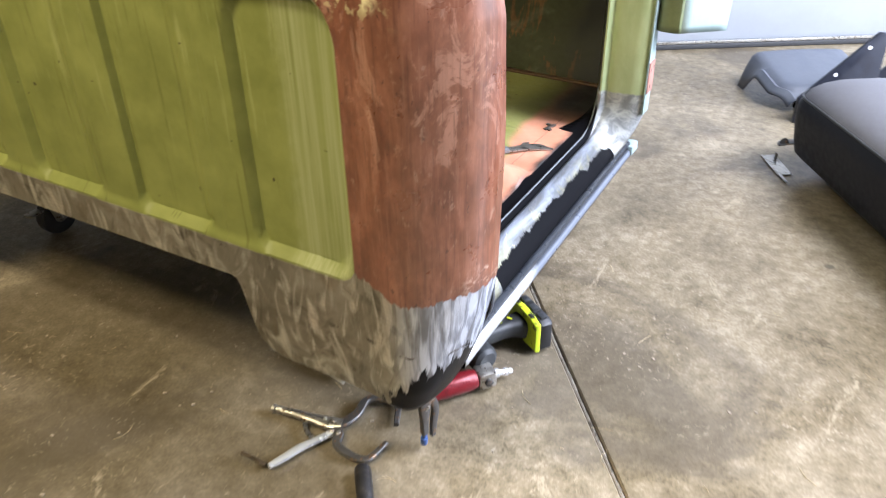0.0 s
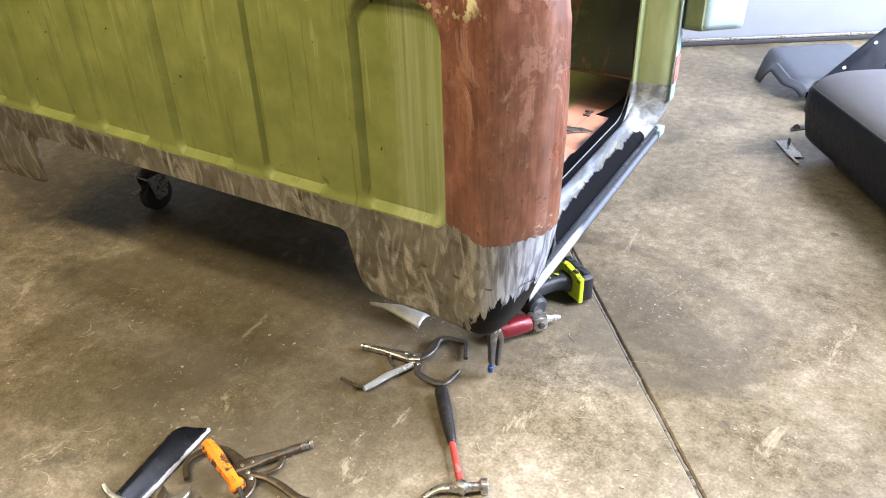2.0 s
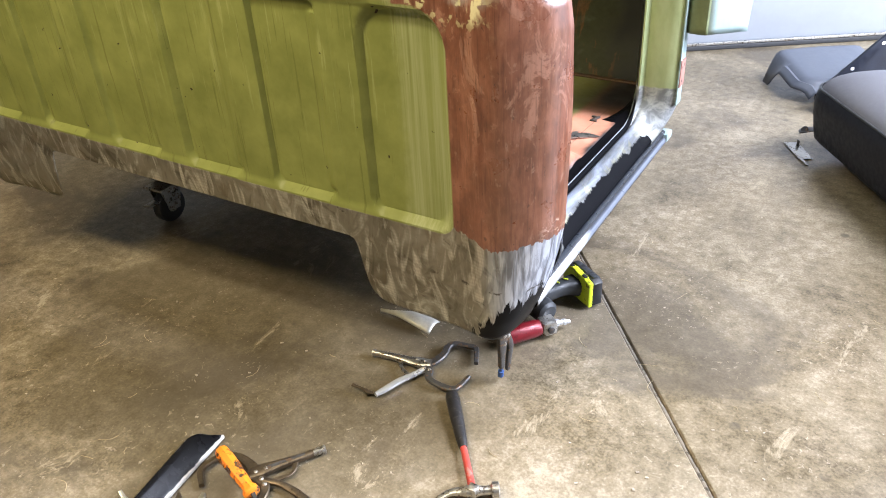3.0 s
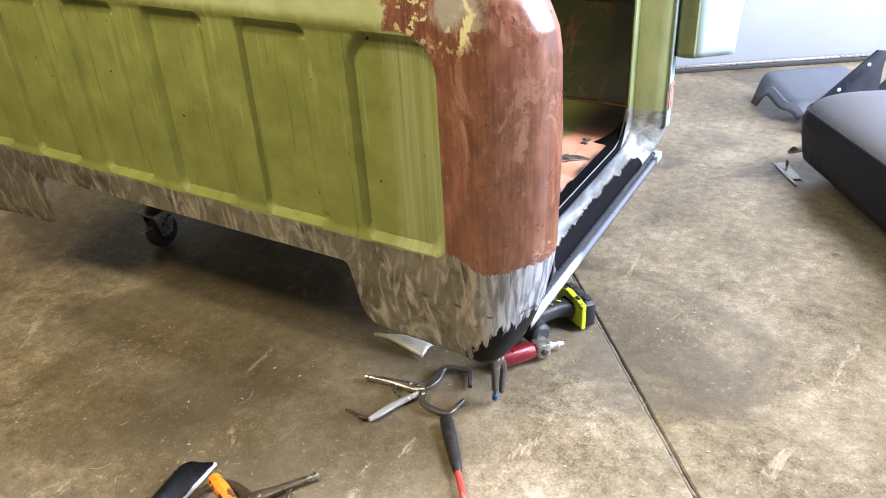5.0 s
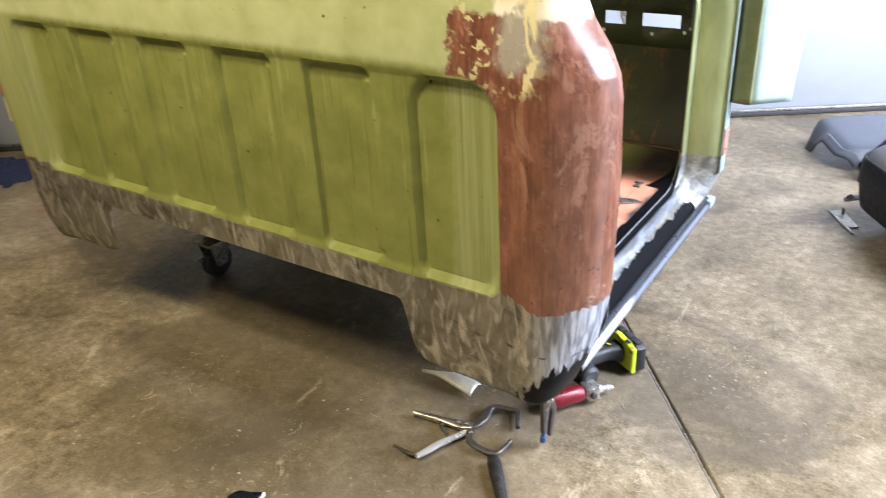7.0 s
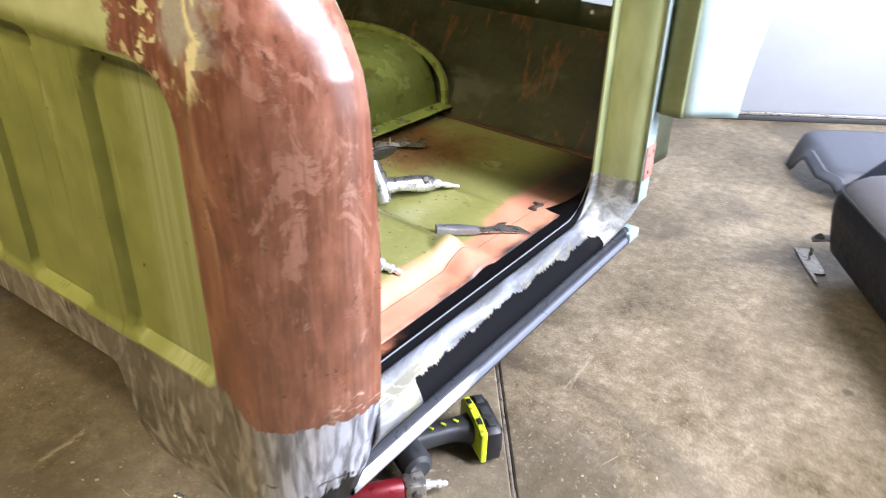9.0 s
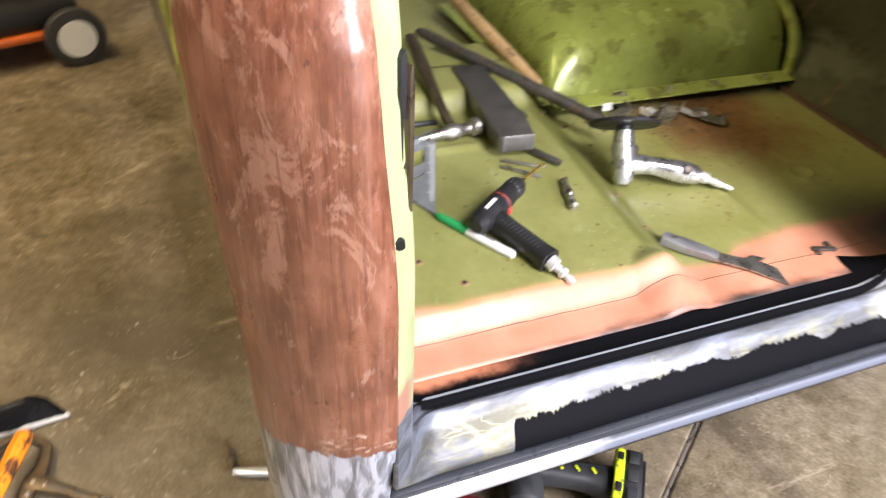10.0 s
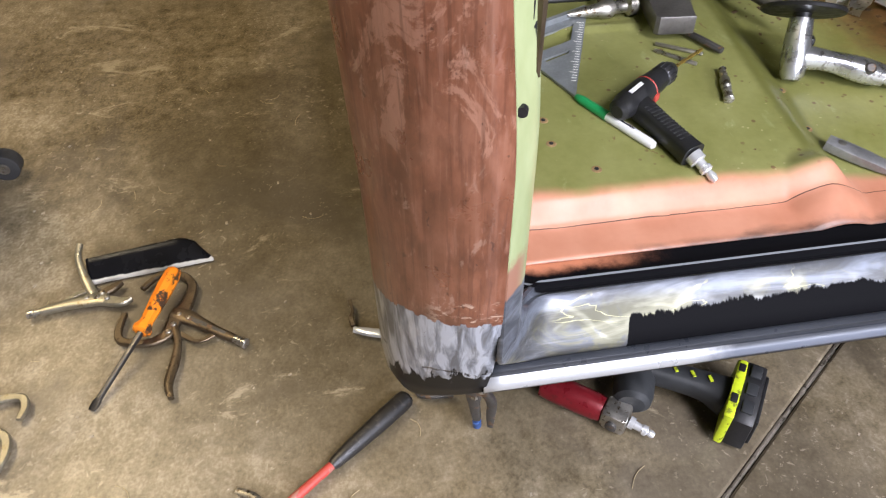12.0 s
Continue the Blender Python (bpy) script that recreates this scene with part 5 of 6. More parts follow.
# air die grinder with a red sleeve
G0, G1, G2, G3 = Vector((-0.192, 0.231, 0.028)), Vector((-0.128, 0.309, 0.028)), Vector((-0.101, 0.341, 0.028)), Vector((-0.074, 0.372, 0.022))
ag = thing("air_grinder", Matrix(), "red sleeved air tool with a steel end lying on concrete", "air tool")
bm = B()
lathe(bm, G0, G1, [(0, 0.016), (0.02, 0.021), (0.3, 0.0225), (0.9, 0.0215), (1, 0.019)], 22)
part("sleeve", bm, RED, ag, "dark red sleeve")
bm = B()
gd = (G2 - G1).normalized()
box(bm, (0, 0, 0), (0.040, 0.040, 0.038), 0.006, place((G1 + G2) / 2, gd))
part("valve_block", bm, STEEL, ag, "grey cast valve block")
for s in (-1, 1):
    bm = B()
    c = (G1 + G2) / 2 + Vector((gd.y, -gd.x, 0)) * 0.020 * s
    lathe(bm, c, c + Vector((gd.y, -gd.x, 0)) * 0.006 * s, [(0, 0.009), (0.8, 0.009), (1, 0.007)], 14)
    part("screw", bm, DARK_STEEL, ag)
bm = B()
lathe(bm, G2, G3, [(0, 0.010), (0.2, 0.010), (0.22, 0.0065), (0.5, 0.0065), (0.55, 0.0085), (0.7, 0.0085), (0.75, 0.005), (0.9, 0.006), (1, 0.004)], 16)
part("air_nipple", bm, CHROME, ag, "plated air nipple")

# cordless drill lying on its side
cd = thing("cordless_drill", Matrix(), "lime and black cordless drill lying on its side", "drill")
nb = Vector((0.60, 0.80, 0)).normalized()
bat = Vector((-0.098, 0.506, 0.046))
mb = place(bat, nb)
bm = B()
slab(bm, [(-0.058, -0.034), (-0.050, -0.040), (0.046, -0.040), (0.058, -0.030), (0.060, 0.022), (0.050, 0.036), (-0.044, 0.038), (-0.058, 0.028)], 0.000, 0.030, 0.004, mb @ Matrix(((0, 0, 1, 0), (1, 0, 0, 0), (0, 1, 0, 0), (0, 0, 0, 1))))
slab(bm, [(-0.048, -0.028), (0.046, -0.030), (0.050, 0.018), (0.040, 0.028), (-0.046, 0.026)], 0.030, 0.036, 0.002, mb @ Matrix(((0, 0, 1, 0), (1, 0, 0, 0), (0, 1, 0, 0), (0, 0, 0, 1))))
battery = part("battery", bm, BLACK_PLASTIC, cd, "black battery pack")
bm = B()
slab(bm, [(-0.060, -0.036), (0.050, -0.041), (0.061, -0.030), (0.062, 0.020), (0.046, 0.040), (0.010, 0.043), (-0.030, 0.040), (-0.060, 0.034)], -0.013, 0.001, 0.004, mb @ Matrix(((0, 0, 1, 0), (1, 0, 0, 0), (0, 1, 0, 0), (0, 0, 0, 1))))
part("battery_band", bm, LIME, battery, "lime plastic band")
for sy in (-0.028, 0.030):
    bm = B()
    box(bm, (-0.006, sy, 0.0405), (0.010, 0.016, 0.004), 0.0015, mb)
    part("latch_slot", bm, BLACK_PLASTIC, battery)
for i, (a, b, w, h) in enumerate(((0.026, 0.010, 0.026, 0.012), (-0.026, 0.010, 0.020, 0.014), (0.004, -0.014, 0.030, 0.009), (-0.030, -0.016, 0.012, 0.006))):
    bm = B()
    box(bm, (0.0365, a, b), (0.0014, w, h), 0.0004, mb)
    part("label_bar", bm, (PAPER, GREY_PLASTIC, GREY_PAINT, PAPER)[i], battery)
for i in range(3):
    bm = B()
    box(bm, (0.015, -0.036 + 0.034 * i, 0.0395), (0.016, 0.022, 0.004), 0.0015, mb)
    part("battery_rib", bm, GREY_PLASTIC, battery)
bm = B()
bar(bm, [tuple(bat - nb * 0.015) + (0.064, 0.048), tuple(bat - nb * 0.045 + Vector((-0.004, -0.004, 0.004))) + (0.044, 0.040), tuple(bat - nb * 0.09 + Vector((-0.008, -0.020, 0.006))) + (0.040, 0.040), tuple(bat - nb * 0.125 + Vector((-0.012, -0.030, 0.006))) + (0.052, 0.046)], 0.04, 6, 3.0, 16)
part("grip", bm, GREY_PLASTIC, cd, "dark grey rubbered grip")
bm = B()
A0, A1 = Vector((-0.118, 0.348, 0.046)), Vector((-0.300, 0.440, 0.046))
lathe(bm, A0, A1, [(0, 0.020), (0.03, 0.028), (0.1, 0.031), (0.50, 0.031), (0.58, 0.027), (0.62, 0.022), (0.95, 0.020), (1, 0.012)], 24)
motor = part("motor_housing", bm, GREY_PLASTIC, cd, "dark grey motor housing")
bm = B()
ax = (A1 - A0).normalized()
for off, ln in ((0.074, 0.010),):
    lathe(bm, A0 + ax * off, A0 + ax * (off + ln), [(0, 0.0312), (0.2, 0.0322), (0.8, 0.0322), (1, 0.0312)], 24)
part("lime_trim", bm, LIME, motor, "lime trim rings")
bm = B()
for i in range(3):
    c = bat - nb * (0.035 + 0.022 * i) + Vector((-0.006, -0.006 - 0.005 * i, 0.0265))
    box(bm, c, (0.012, 0.005, 0.002), 0.0006, None)
part("grip_mark", bm, LIME, cd)

# pale sheet scrap behind the clamp
rows = []
for i in range(15):
    u = i / 14
    a = Vector((-0.535, 0.222, 0.004)).lerp(Vector((-0.372, 0.205, 0.006)), u)
    w = 0.004 + 0.052 * sm(u, 0.1, 0.75)
    rows.append([(a.x, a.y + w * (j / 6 - 0.25), a.z + 0.010 * math.sin(math.pi * j / 6) + 0.012 * math.sin(math.pi * u)) for j in range(7)])
scrap = thicken(part("metal_scrap", grid_mesh("metal_scrap", rows), plain("pale_scrap_sheet", (0.50, 0.48, 0.42), 0.45, 0.3), None), 0.0012)
tagged(scrap, "pale curled offcut of sheet metal on concrete", "sheet metal")

bracket = thing("steel_bracket", place((0.285, 1.705, 0.0), (0.45, -0.89, 0)), "bent bare steel bracket lying on the concrete", "bracket")
bm = B()
box(bm, (0.0, 0, 0.004), (0.150, 0.048, 0.003), 0.001)
box(bm, (0.085, -0.016, 0.005), (0.09, 0.010, 0.003), 0.001)
part("plate", bm, STEEL, bracket)
bm = B()
box(bm, (-0.035, 0.010, 0.016), (0.018, 0.003, 0.026), 0.001)
part("upturned_tab", bm, DARK_STEEL, bracket)

# ---- things on the cab's floor ----
sq = thing("speed_square", Matrix(), "triangular cast aluminium square with slots and scale marks", "square")
V0, VA, VB = on_pan(-0.600, 0.248, 0.004), on_pan(-0.441, 0.318, 0.004), on_pan(-0.672, 0.408, 0.004)
ex, ey = (VA - V0), (VB - V0)
def sqp(u, v, h):
    return V0 + ex * u + ey * v + Vector((0, 0, h))
bm = B()
def sq_rect(bm, u0, u1, v0, v1, h0, h1):
    q = [(u0, v0), (u1, v0), (u1, v1), (u0, v1)]
    lo, hi = [bm.verts.new(sqp(u, v, h0)) for u, v in q], [bm.verts.new(sqp(u, v, h1)) for u, v in q]
    bm.faces.new(lo[::-1]), bm.faces.new(hi)
    for i in range(4):
        j = (i + 1) % 4
        bm.faces.new((lo[i], lo[j], hi[j], hi[i]))
def sq_poly(bm, q, h0, h1):
    lo, hi = [bm.verts.new(sqp(u, v, h0)) for u, v in q], [bm.verts.new(sqp(u, v, h1)) for u, v in q]
    bm.faces.new(lo[::-1]), bm.faces.new(hi)
    for i in range(len(q)):
        j = (i + 1) % len(q)
        bm.faces.new((lo[i], lo[j], hi[j], hi[i]))
sq_poly(bm, [(0, 0), (0.10, 0), (0.10, 0.90), (0, 1)], 0, 0.004)
sq_poly(bm, [(0.10, 0), (1, 0), (0.88, 0.12), (0.10, 0.12)], 0, 0.004)
sq_poly(bm, [(0.88, 0.12), (0.10, 0.90), (0.10, 0.74), (0.72, 0.12)], 0, 0.004)
sq_poly(bm, [(0.30, 0.12), (0.42, 0.12), (0.42, 0.42), (0.30, 0.54)], 0, 0.004)
sq_poly(bm, [(0.46, 0.12), (0.72, 0.12), (0.46, 0.38)], 0, 0.004)
part("plate", bm, ALU, sq, smooth=False)
bm = B()
sq_poly(bm, [(0, -0.03), (0.0, 1.0), (-0.045, 1.0), (-0.045, -0.03)], -0.004, 0.014)
part("fence", bm, ALU, sq, "raised fence edge", False)
bm = B()
for i in range(24):
    u = 0.14 + 0.03 * i
    L = 0.05 if i % 4 == 0 else 0.03
    sq_poly(bm, [(u, 0.985 - u - 0.004), (u + 0.004, 0.985 - u - 0.008), (u + 0.004 - L, 0.985 - u - 0.008 - L), (u - L, 0.985 - u - 0.004 - L)], 0.0041, 0.0046)
part("scale_marks", bm, PAPER, sq, "pale scale marks", False)

mk = thing("marker_pen", Matrix(), "marker pen with white barrel and green cap", "marker")
M0, M1 = on_pan(-0.441, 0.318, 0.008), on_pan(-0.312, 0.392, 0.008)
bm = B()
lathe(bm, M0, M0.lerp(M1, 0.42), [(0, 0.003), (0.03, 0.0048), (0.2, 0.0068), (1, 0.0075)], 16)
part("cap", bm, MARK_GREEN, mk, "bright green cap")
bm = B()
lathe(bm, M0.lerp(M1, 0.42), M1, [(0, 0.0070), (0.9, 0.0070), (0.97, 0.0062), (1, 0.003)], 16)
part("barrel", bm, WHITE_PLASTIC, mk)
bm = B()
md = (M1 - M0).normalized()
box(bm, (0, 0, 0.0070), (0.030, 0.0028, 0.0006), 0, place(M0.lerp(M1, 0.64), md))
part("lettering_bar", bm, BLACK_PLASTIC, mk, "dark bar of lettering", False)

ad = thing("air_drill", Matrix(), "black pistol-grip air drill with a gold drill bit", "drill")
D0, D1 = on_pan(-0.366, 0.352, 0.030), on_pan(-0.432, 0.440, 0.034)
D2 = on_pan(-0.452, 0.468, 0.034)
bm = B()
lathe(bm, D0, D1, [(0, 0.010), (0.05, 0.016), (0.2, 0.0195), (0.55, 0.0200), (0.75, 0.0188), (1, 0.0165)], 24)
part("motor_housing", bm, BLACK_PLASTIC, ad)
bm = B()
lathe(bm, D0.lerp(D1, 0.655), D0.lerp(D1, 0.675), [(0, 0.0194), (0.5, 0.0201), (1, 0.0194)], 24)
part("red_ring", bm, RED_PAINT, ad, "thin red ring")
bm = B()
lathe(bm, D1, D2, [(0, 0.0150), (0.1, 0.0165), (0.6, 0.0165), (0.65, 0.0155), (0.9, 0.012), (1, 0.007)], 20)
ca = (D2 - D1).normalized()
for i in range(14):
    an = 2 * math.pi * i / 14
    off = ca.to_track_quat("Z", "Y") @ Vector((0.0160 * math.cos(an), 0.0160 * math.sin(an), 0))
    rod(bm, D1.lerp(D2, 0.08) + off, D1.lerp(D2, 0.60) + off, 0.0016, 6)
part("chuck", bm, plain("burnished_chuck_steel", (0.14, 0.14, 0.15), 0.28, 0.9), ad, "fluted steel chuck")
bm = B()
D3 = on_pan(-0.505, 0.540, 0.028)
bar(bm, [tuple(D2.lerp(D3, k / 8)) + (0.0055 if k % 2 else 0.004, 0.005 if k % 2 else 0.0035) for k in range(9)], 0.005)
part("drill_bit", bm, GOLD, ad, "gold twist drill bit")
bm = B()
Q0, Q1 = on_pan(-0.388, 0.388, 0.026), on_pan(-0.276, 0.430, 0.018)
bar(bm, [tuple(Q0) + (0.038, 0.034), tuple(Q0.lerp(Q1, 0.3)) + (0.032, 0.031), tuple(Q0.lerp(Q1, 0.7)) + (0.031, 0.031), tuple(Q1) + (0.036, 0.032)], 0.034, 6, 3.2, 16)
grip = part("grip", bm, BLACK_PLASTIC, ad, "black textured grip")
bm = B()
qd = (Q1 - Q0).normalized()
for i in range(12):
    for s in (-1, 0, 1):
        c = Q0.lerp(Q1, 0.22 + 0.055 * i) + Vector((-qd.y, qd.x, 0)) * 0.0070 * s
        box(bm, (0, 0, 0.0152), (0.0022, 0.0064, 0.0006), 0, place(c, qd))
part("grip_texture", bm, RUBBER, grip, "", False)
bm = B()
box(bm, (0.0, 0, 0.0), (0.012, 0.018, 0.014), 0.004, place(on_pan(-0.398, 0.418, 0.028), (0.5, -0.8, 0)))
part("trigger", bm, RED_PAINT, ad, "red-edged trigger")
bm = B()
Q2 = on_pan(-0.236, 0.449, 0.012)
lathe(bm, Q1, Q2, [(0, 0.012), (0.25, 0.012), (0.28, 0.007), (0.45, 0.007), (0.5, 0.009), (0.62, 0.009), (0.66, 0.005), (0.85, 0.0065), (1, 0.004)], 14)
part("air_nipple", bm, CHROME, ad, "plated air nipple")
dd = (D1 - D0).normalized()
bm = B()
box(bm, (0, 0, 0), (0.030, 0.006, 0.0008), 0, place(D0.lerp(D1, 0.42) + Vector((0.0045, -0.0035, 0.0196)), dd, (0.25, -0.2, 1)))
part("logo_bar", bm, PAPER, ad, "white logo bar on the housing", False)

cp = thing("air_coupler", Matrix(), "small plated air hose fitting lying on the pan", "fitting")
bm = B()
lathe(bm, on_pan(-0.478, 0.566, 0.009), on_pan(-0.397, 0.541, 0.009), [(0, 0.004), (0.05, 0.0065), (0.12, 0.0045), (0.2, 0.0065), (0.28, 0.0045), (0.36, 0.0078), (0.62, 0.0078), (0.66, 0.005), (0.74, 0.0075), (0.80, 0.005), (0.88, 0.0078), (0.98, 0.0078), (1, 0.0045)], 14)
part("fitting_body", bm, STEEL, cp)

blk = thing("steel_block", place(on_pan(-0.715, 0.538, 0.018), (0.985, -0.11, 0)), "dark solid steel dolly block on the pan", "metal block")
bm = B()
slab(bm, [(-0.16, -0.032), (0.145, -0.034), (0.150, -0.028), (0.150, 0.030), (0.085, 0.034), (0.078, 0.042), (0.062, 0.042), (0.055, 0.033), (-0.16, 0.032)], -0.004, 0.028, 0.0025)
part("block", bm, plain("dull_milled_steel", (0.16, 0.15, 0.14), 0.42, 0.7, 0.25, 30), blk)

rd = thing("steel_bar", Matrix(), "long dark round pry bar across the pan", "pry bar")
bm = B()
R0, R1 = Vector((-1.02, 0.500, 0.455)), Vector((-0.600, 0.742, 0.395))
lathe(bm, R0, R1, [(0, 0.006), (0.03, 0.0115), (0.95, 0.0125), (1, 0.008)], 16)
part("bar", bm, DARK_STEEL, rd)

oh = thing("old_hammer", Matrix(), "rusty peening hammer with a worn dark handle", "hammer")
bm = B()
a0, a1 = Vector((-0.655, 0.368, 0.402)), on_pan(-0.662, 0.490, 0.022)
lathe(bm, a0, a1, [(0, 0.004), (0.25, 0.009), (0.42, 0.0115), (0.50, 0.0155), (0.62, 0.0155), (0.68, 0.011), (0.84, 0.011), (0.88, 0.0175), (0.98, 0.0175), (1, 0.015)], 18)
part("head", bm, STEEL, oh, "bright worn steel head")
bm = B()
bar(bm, [(-0.660, 0.437, 0.404, 0.014), (-0.74, 0.440, 0.425, 0.018), (-0.86, 0.448, 0.455, 0.026), (-0.95, 0.460, 0.470, 0.024)], 0.018)
part("handle", bm, OLD_STEEL, oh, "rust-brown worn handle")

wd = thing("wooden_handle", Matrix(), "pale worn wooden tool handle lying by the tunnel", "tool handle")
bm = B()
lathe(bm, (-1.16, 0.640, 0.47), (-0.790, 0.678, 0.405), [(0, 0.010), (0.05, 0.016), (0.4, 0.017), (0.8, 0.0155), (1, 0.013)], 16)
part("handle", bm, WOOD, wd)

thin = thing("thin_rod", Matrix(), "thin black rod lying along the pan's rear", "rod")
bm = B()
rod(bm, on_pan(-0.725, 0.20, 0.006), on_pan(-0.722, 0.43, 0.006), 0.0055)
part("rod", bm, BLACK_PLASTIC, thin)

CASTING = plain("bright_cast_metal", (0.60, 0.61, 0.62), 0.30, 0.9, 0.15, 40, (0.30, 0.29, 0.27))
gr = thing("angle_grinder", Matrix(), "bright cast air grinder with a black backing disc", "grinder")
g0, g1 = on_pan(-0.476, 0.690, 0.020), on_pan(-0.522, 0.708, 0.086)
gn = (g1 - g0).normalized()
bm = B()
lathe(bm, g0 - gn * 0.012, g1, [(0, 0.013), (0.08, 0.018), (0.25, 0.0205), (0.55, 0.0205), (0.75, 0.0195), (1, 0.018)], 24)
part("gear_head", bm, CASTING, gr, "bright cast gear head")
bm = B()
lathe(bm, g1, g1 + gn * 0.020, [(0, 0.012), (0.4, 0.014), (0.5, 0.062), (0.7, 0.064), (0.8, 0.063), (0.85, 0.02), (1, 0.012)], 40)
part("backing_disc", bm, BLACK_PLASTIC, gr, "round black backing disc")
bm = B()
g2, g3 = on_pan(-0.488, 0.706, 0.040), on_pan(-0.442, 0.826, 0.024)
bar(bm, [tuple(g2) + (0.040, 0.034), tuple(g2.lerp(g3, 0.35) + Vector((0, 0, 0.003))) + (0.030, 0.030), tuple(g2.lerp(g3, 0.75) + Vector((0, 0, 0.001))) + (0.040, 0.036), tuple(g3) + (0.034, 0.030)], 0.03, 6, 3, 16)
body = part("handle", bm, CASTING, gr, "bright cast handle")
bm = B()
c = g2.lerp(g3, 0.78) + Vector((0.012, -0.004, 0.012))
lathe(bm, c, c + Vector((0.005, -0.002, 0.006)), [(0, 0.009), (0.7, 0.009), (1, 0.006)], 16)
part("screw", bm, DARK_STEEL, body)
bm = B()
box(bm, (0, 0, 0), (0.022, 0.016, 0.014), 0.004, place(g2 + Vector((-0.014, 0.010, 0.020)), (0.3, 0.9, 0)))
part("throttle", bm, BLACK_PLASTIC, gr)
bm = B()
lathe(bm, g3, on_pan(-0.398, 0.872, 0.012), [(0, 0.011), (0.3, 0.010), (0.35, 0.006), (0.6, 0.0075), (0.75, 0.0045), (1, 0.004)], 14)
part("air_nipple", bm, CHROME, gr)

scp = thing("scraper", Matrix(), "grey steel scraper knife with a hooked blade", "scraper")
c0, c1, c2 = on_pan(-0.312, 0.660, 0.012), on_pan(-0.246, 0.722, 0.010), on_pan(-0.193, 0.806, 0.004)
bm = B()
bar(bm, [tuple(c0) + (0.024, 0.018), tuple(c0.lerp(c1, 0.4)) + (0.028, 0.018), tuple(c0.lerp(c1, 0.8)) + (0.025, 0.015), tuple(c1) + (0.022, 0.010)], 0.018)
part("handle", bm, plain("grey_worn_handle", (0.27, 0.27, 0.275), 0.35, 0.6), scp)
rivet(scp, tuple(c0.lerp(c1, 0.22) + Vector((0, 0, 0.009))), 0.006, 0.002)
bm = B()
cdv = (c2 - c1).normalized()
slab(bm, [(-0.005, -0.011), (0.045, -0.016), (0.105, -0.034), (0.094, 0.004), (0.066, 0.012), (0.078, 0.024), (0.058, 0.026), (0.045, 0.012), (-0.005, 0.011)], -0.0012, 0.0012, 0, place(c1, cdv))
part("blade", bm, STEEL, scp, "thin hooked steel blade")

random.seed(5)
for i in range(9):
    x, y = -0.735 + 0.012 * i + random.uniform(-0.02, 0.02), 0.80 + 0.028 * i + random.uniform(-0.015, 0.015)
    c = thing("sheet_clip", place(on_pan(x, y, 0.013), (math.cos(i * 1.7), math.sin(i * 1.7), random.uniform(-0.2, 0.3))), "small bent bare sheet metal clip", "metal clip", "clips by the tunnel")
    bm = B()
    a = 0.015 + 0.004 * (i % 3)
    box(bm, (0, 0, 0), (2 * a, a * 1.5, 0.002), 0.0005)
    box(bm, (a, 0, 0.007), (0.002, a * 1.5, 0.016), 0.0005)
    if i % 2:
        box(bm, (-a, 0, -0.005), (0.002, a * 1.5, 0.012), 0.0005)
    part("clip", bm, STEEL if i % 3 else plain("pale_zinc_clip", (0.7, 0.7, 0.68), 0.4, 0.4), c, smooth=False)
bm = B()
for i in range(90):
    x, y = -0.70 + random.gauss(0, 0.05), 0.93 + random.gauss(0, 0.10)
    if -0.78 < x < -0.2:
        s = random.uniform(0.002, 0.006)
        box(bm, (0, 0, 0), (s * 2, s, s * 0.7), 0, Matrix.Translation(on_pan(x, y, 0.002)) @ Matrix.Rotation(random.uniform(0, 6), 4, "Z"))
for i in range(70):
    x, y = random.uniform(-0.70, -0.26), random.uniform(0.2, 1.1)
    s = random.uniform(0.0012, 0.003)
    box(bm, (0, 0, 0), (s * 2, s, s * 0.7), 0, Matrix.Translation(on_pan(x, y, 0.001)) @ Matrix.Rotation(random.uniform(0, 6), 4, "Z"))
tagged(part("dirt_crumbs", bm, plain("rusty_dirt", (0.12, 0.075, 0.04), 0.9, 0, 0.5, 50), None, "", False), "rusty dirt crumbs and grit on the cab floor", "debris", kind="stuff")
kl = thing("spring_clip", place(on_pan(-0.218, 0.918, 0.004), (0.3, 0.95, 0)), "small dark spring clip on orange primer", "metal clip")
bm = B()
box(bm, (0, 0, 0), (0.042, 0.009, 0.006), 0.002)
box(bm, (0.012, 0.010, 0.0), (0.009, 0.018, 0.005), 0.002)
box(bm, (-0.014, -0.008, 0.0), (0.009, 0.014, 0.005), 0.002)
part("clip", bm, DARK_STEEL, kl)
for i, (x, y) in enumerate(((-0.399, 0.257), (-0.346, 0.254), (-0.450, 0.662), (-0.351, 0.653), (-0.285, 0.300))):
    bm = B()
    p = on_pan(x, y, 0.0016)
    lathe(bm, p, p + Vector((0, 0, 0.0012)), [(0, 0.0075), (0.6, 0.007), (1, 0.0045)], 16)
    h = tagged(part("bolt_hole", bm, plain("rusty_hole_rim", (0.30, 0.19, 0.085), 0.8, 0.0, 0.5, 120), None), "rust-rimmed bolt hole in the olive floor", "bolt hole", "bolt holes", "structure")
    bm = B()
    lathe(bm, p + Vector((0, 0, 0.001)), p + Vector((0, 0, 0.0016)), [(0, 0.0032), (1, 0.0032)], 14)
    part("bore", bm, BLACK_PLASTIC, h)
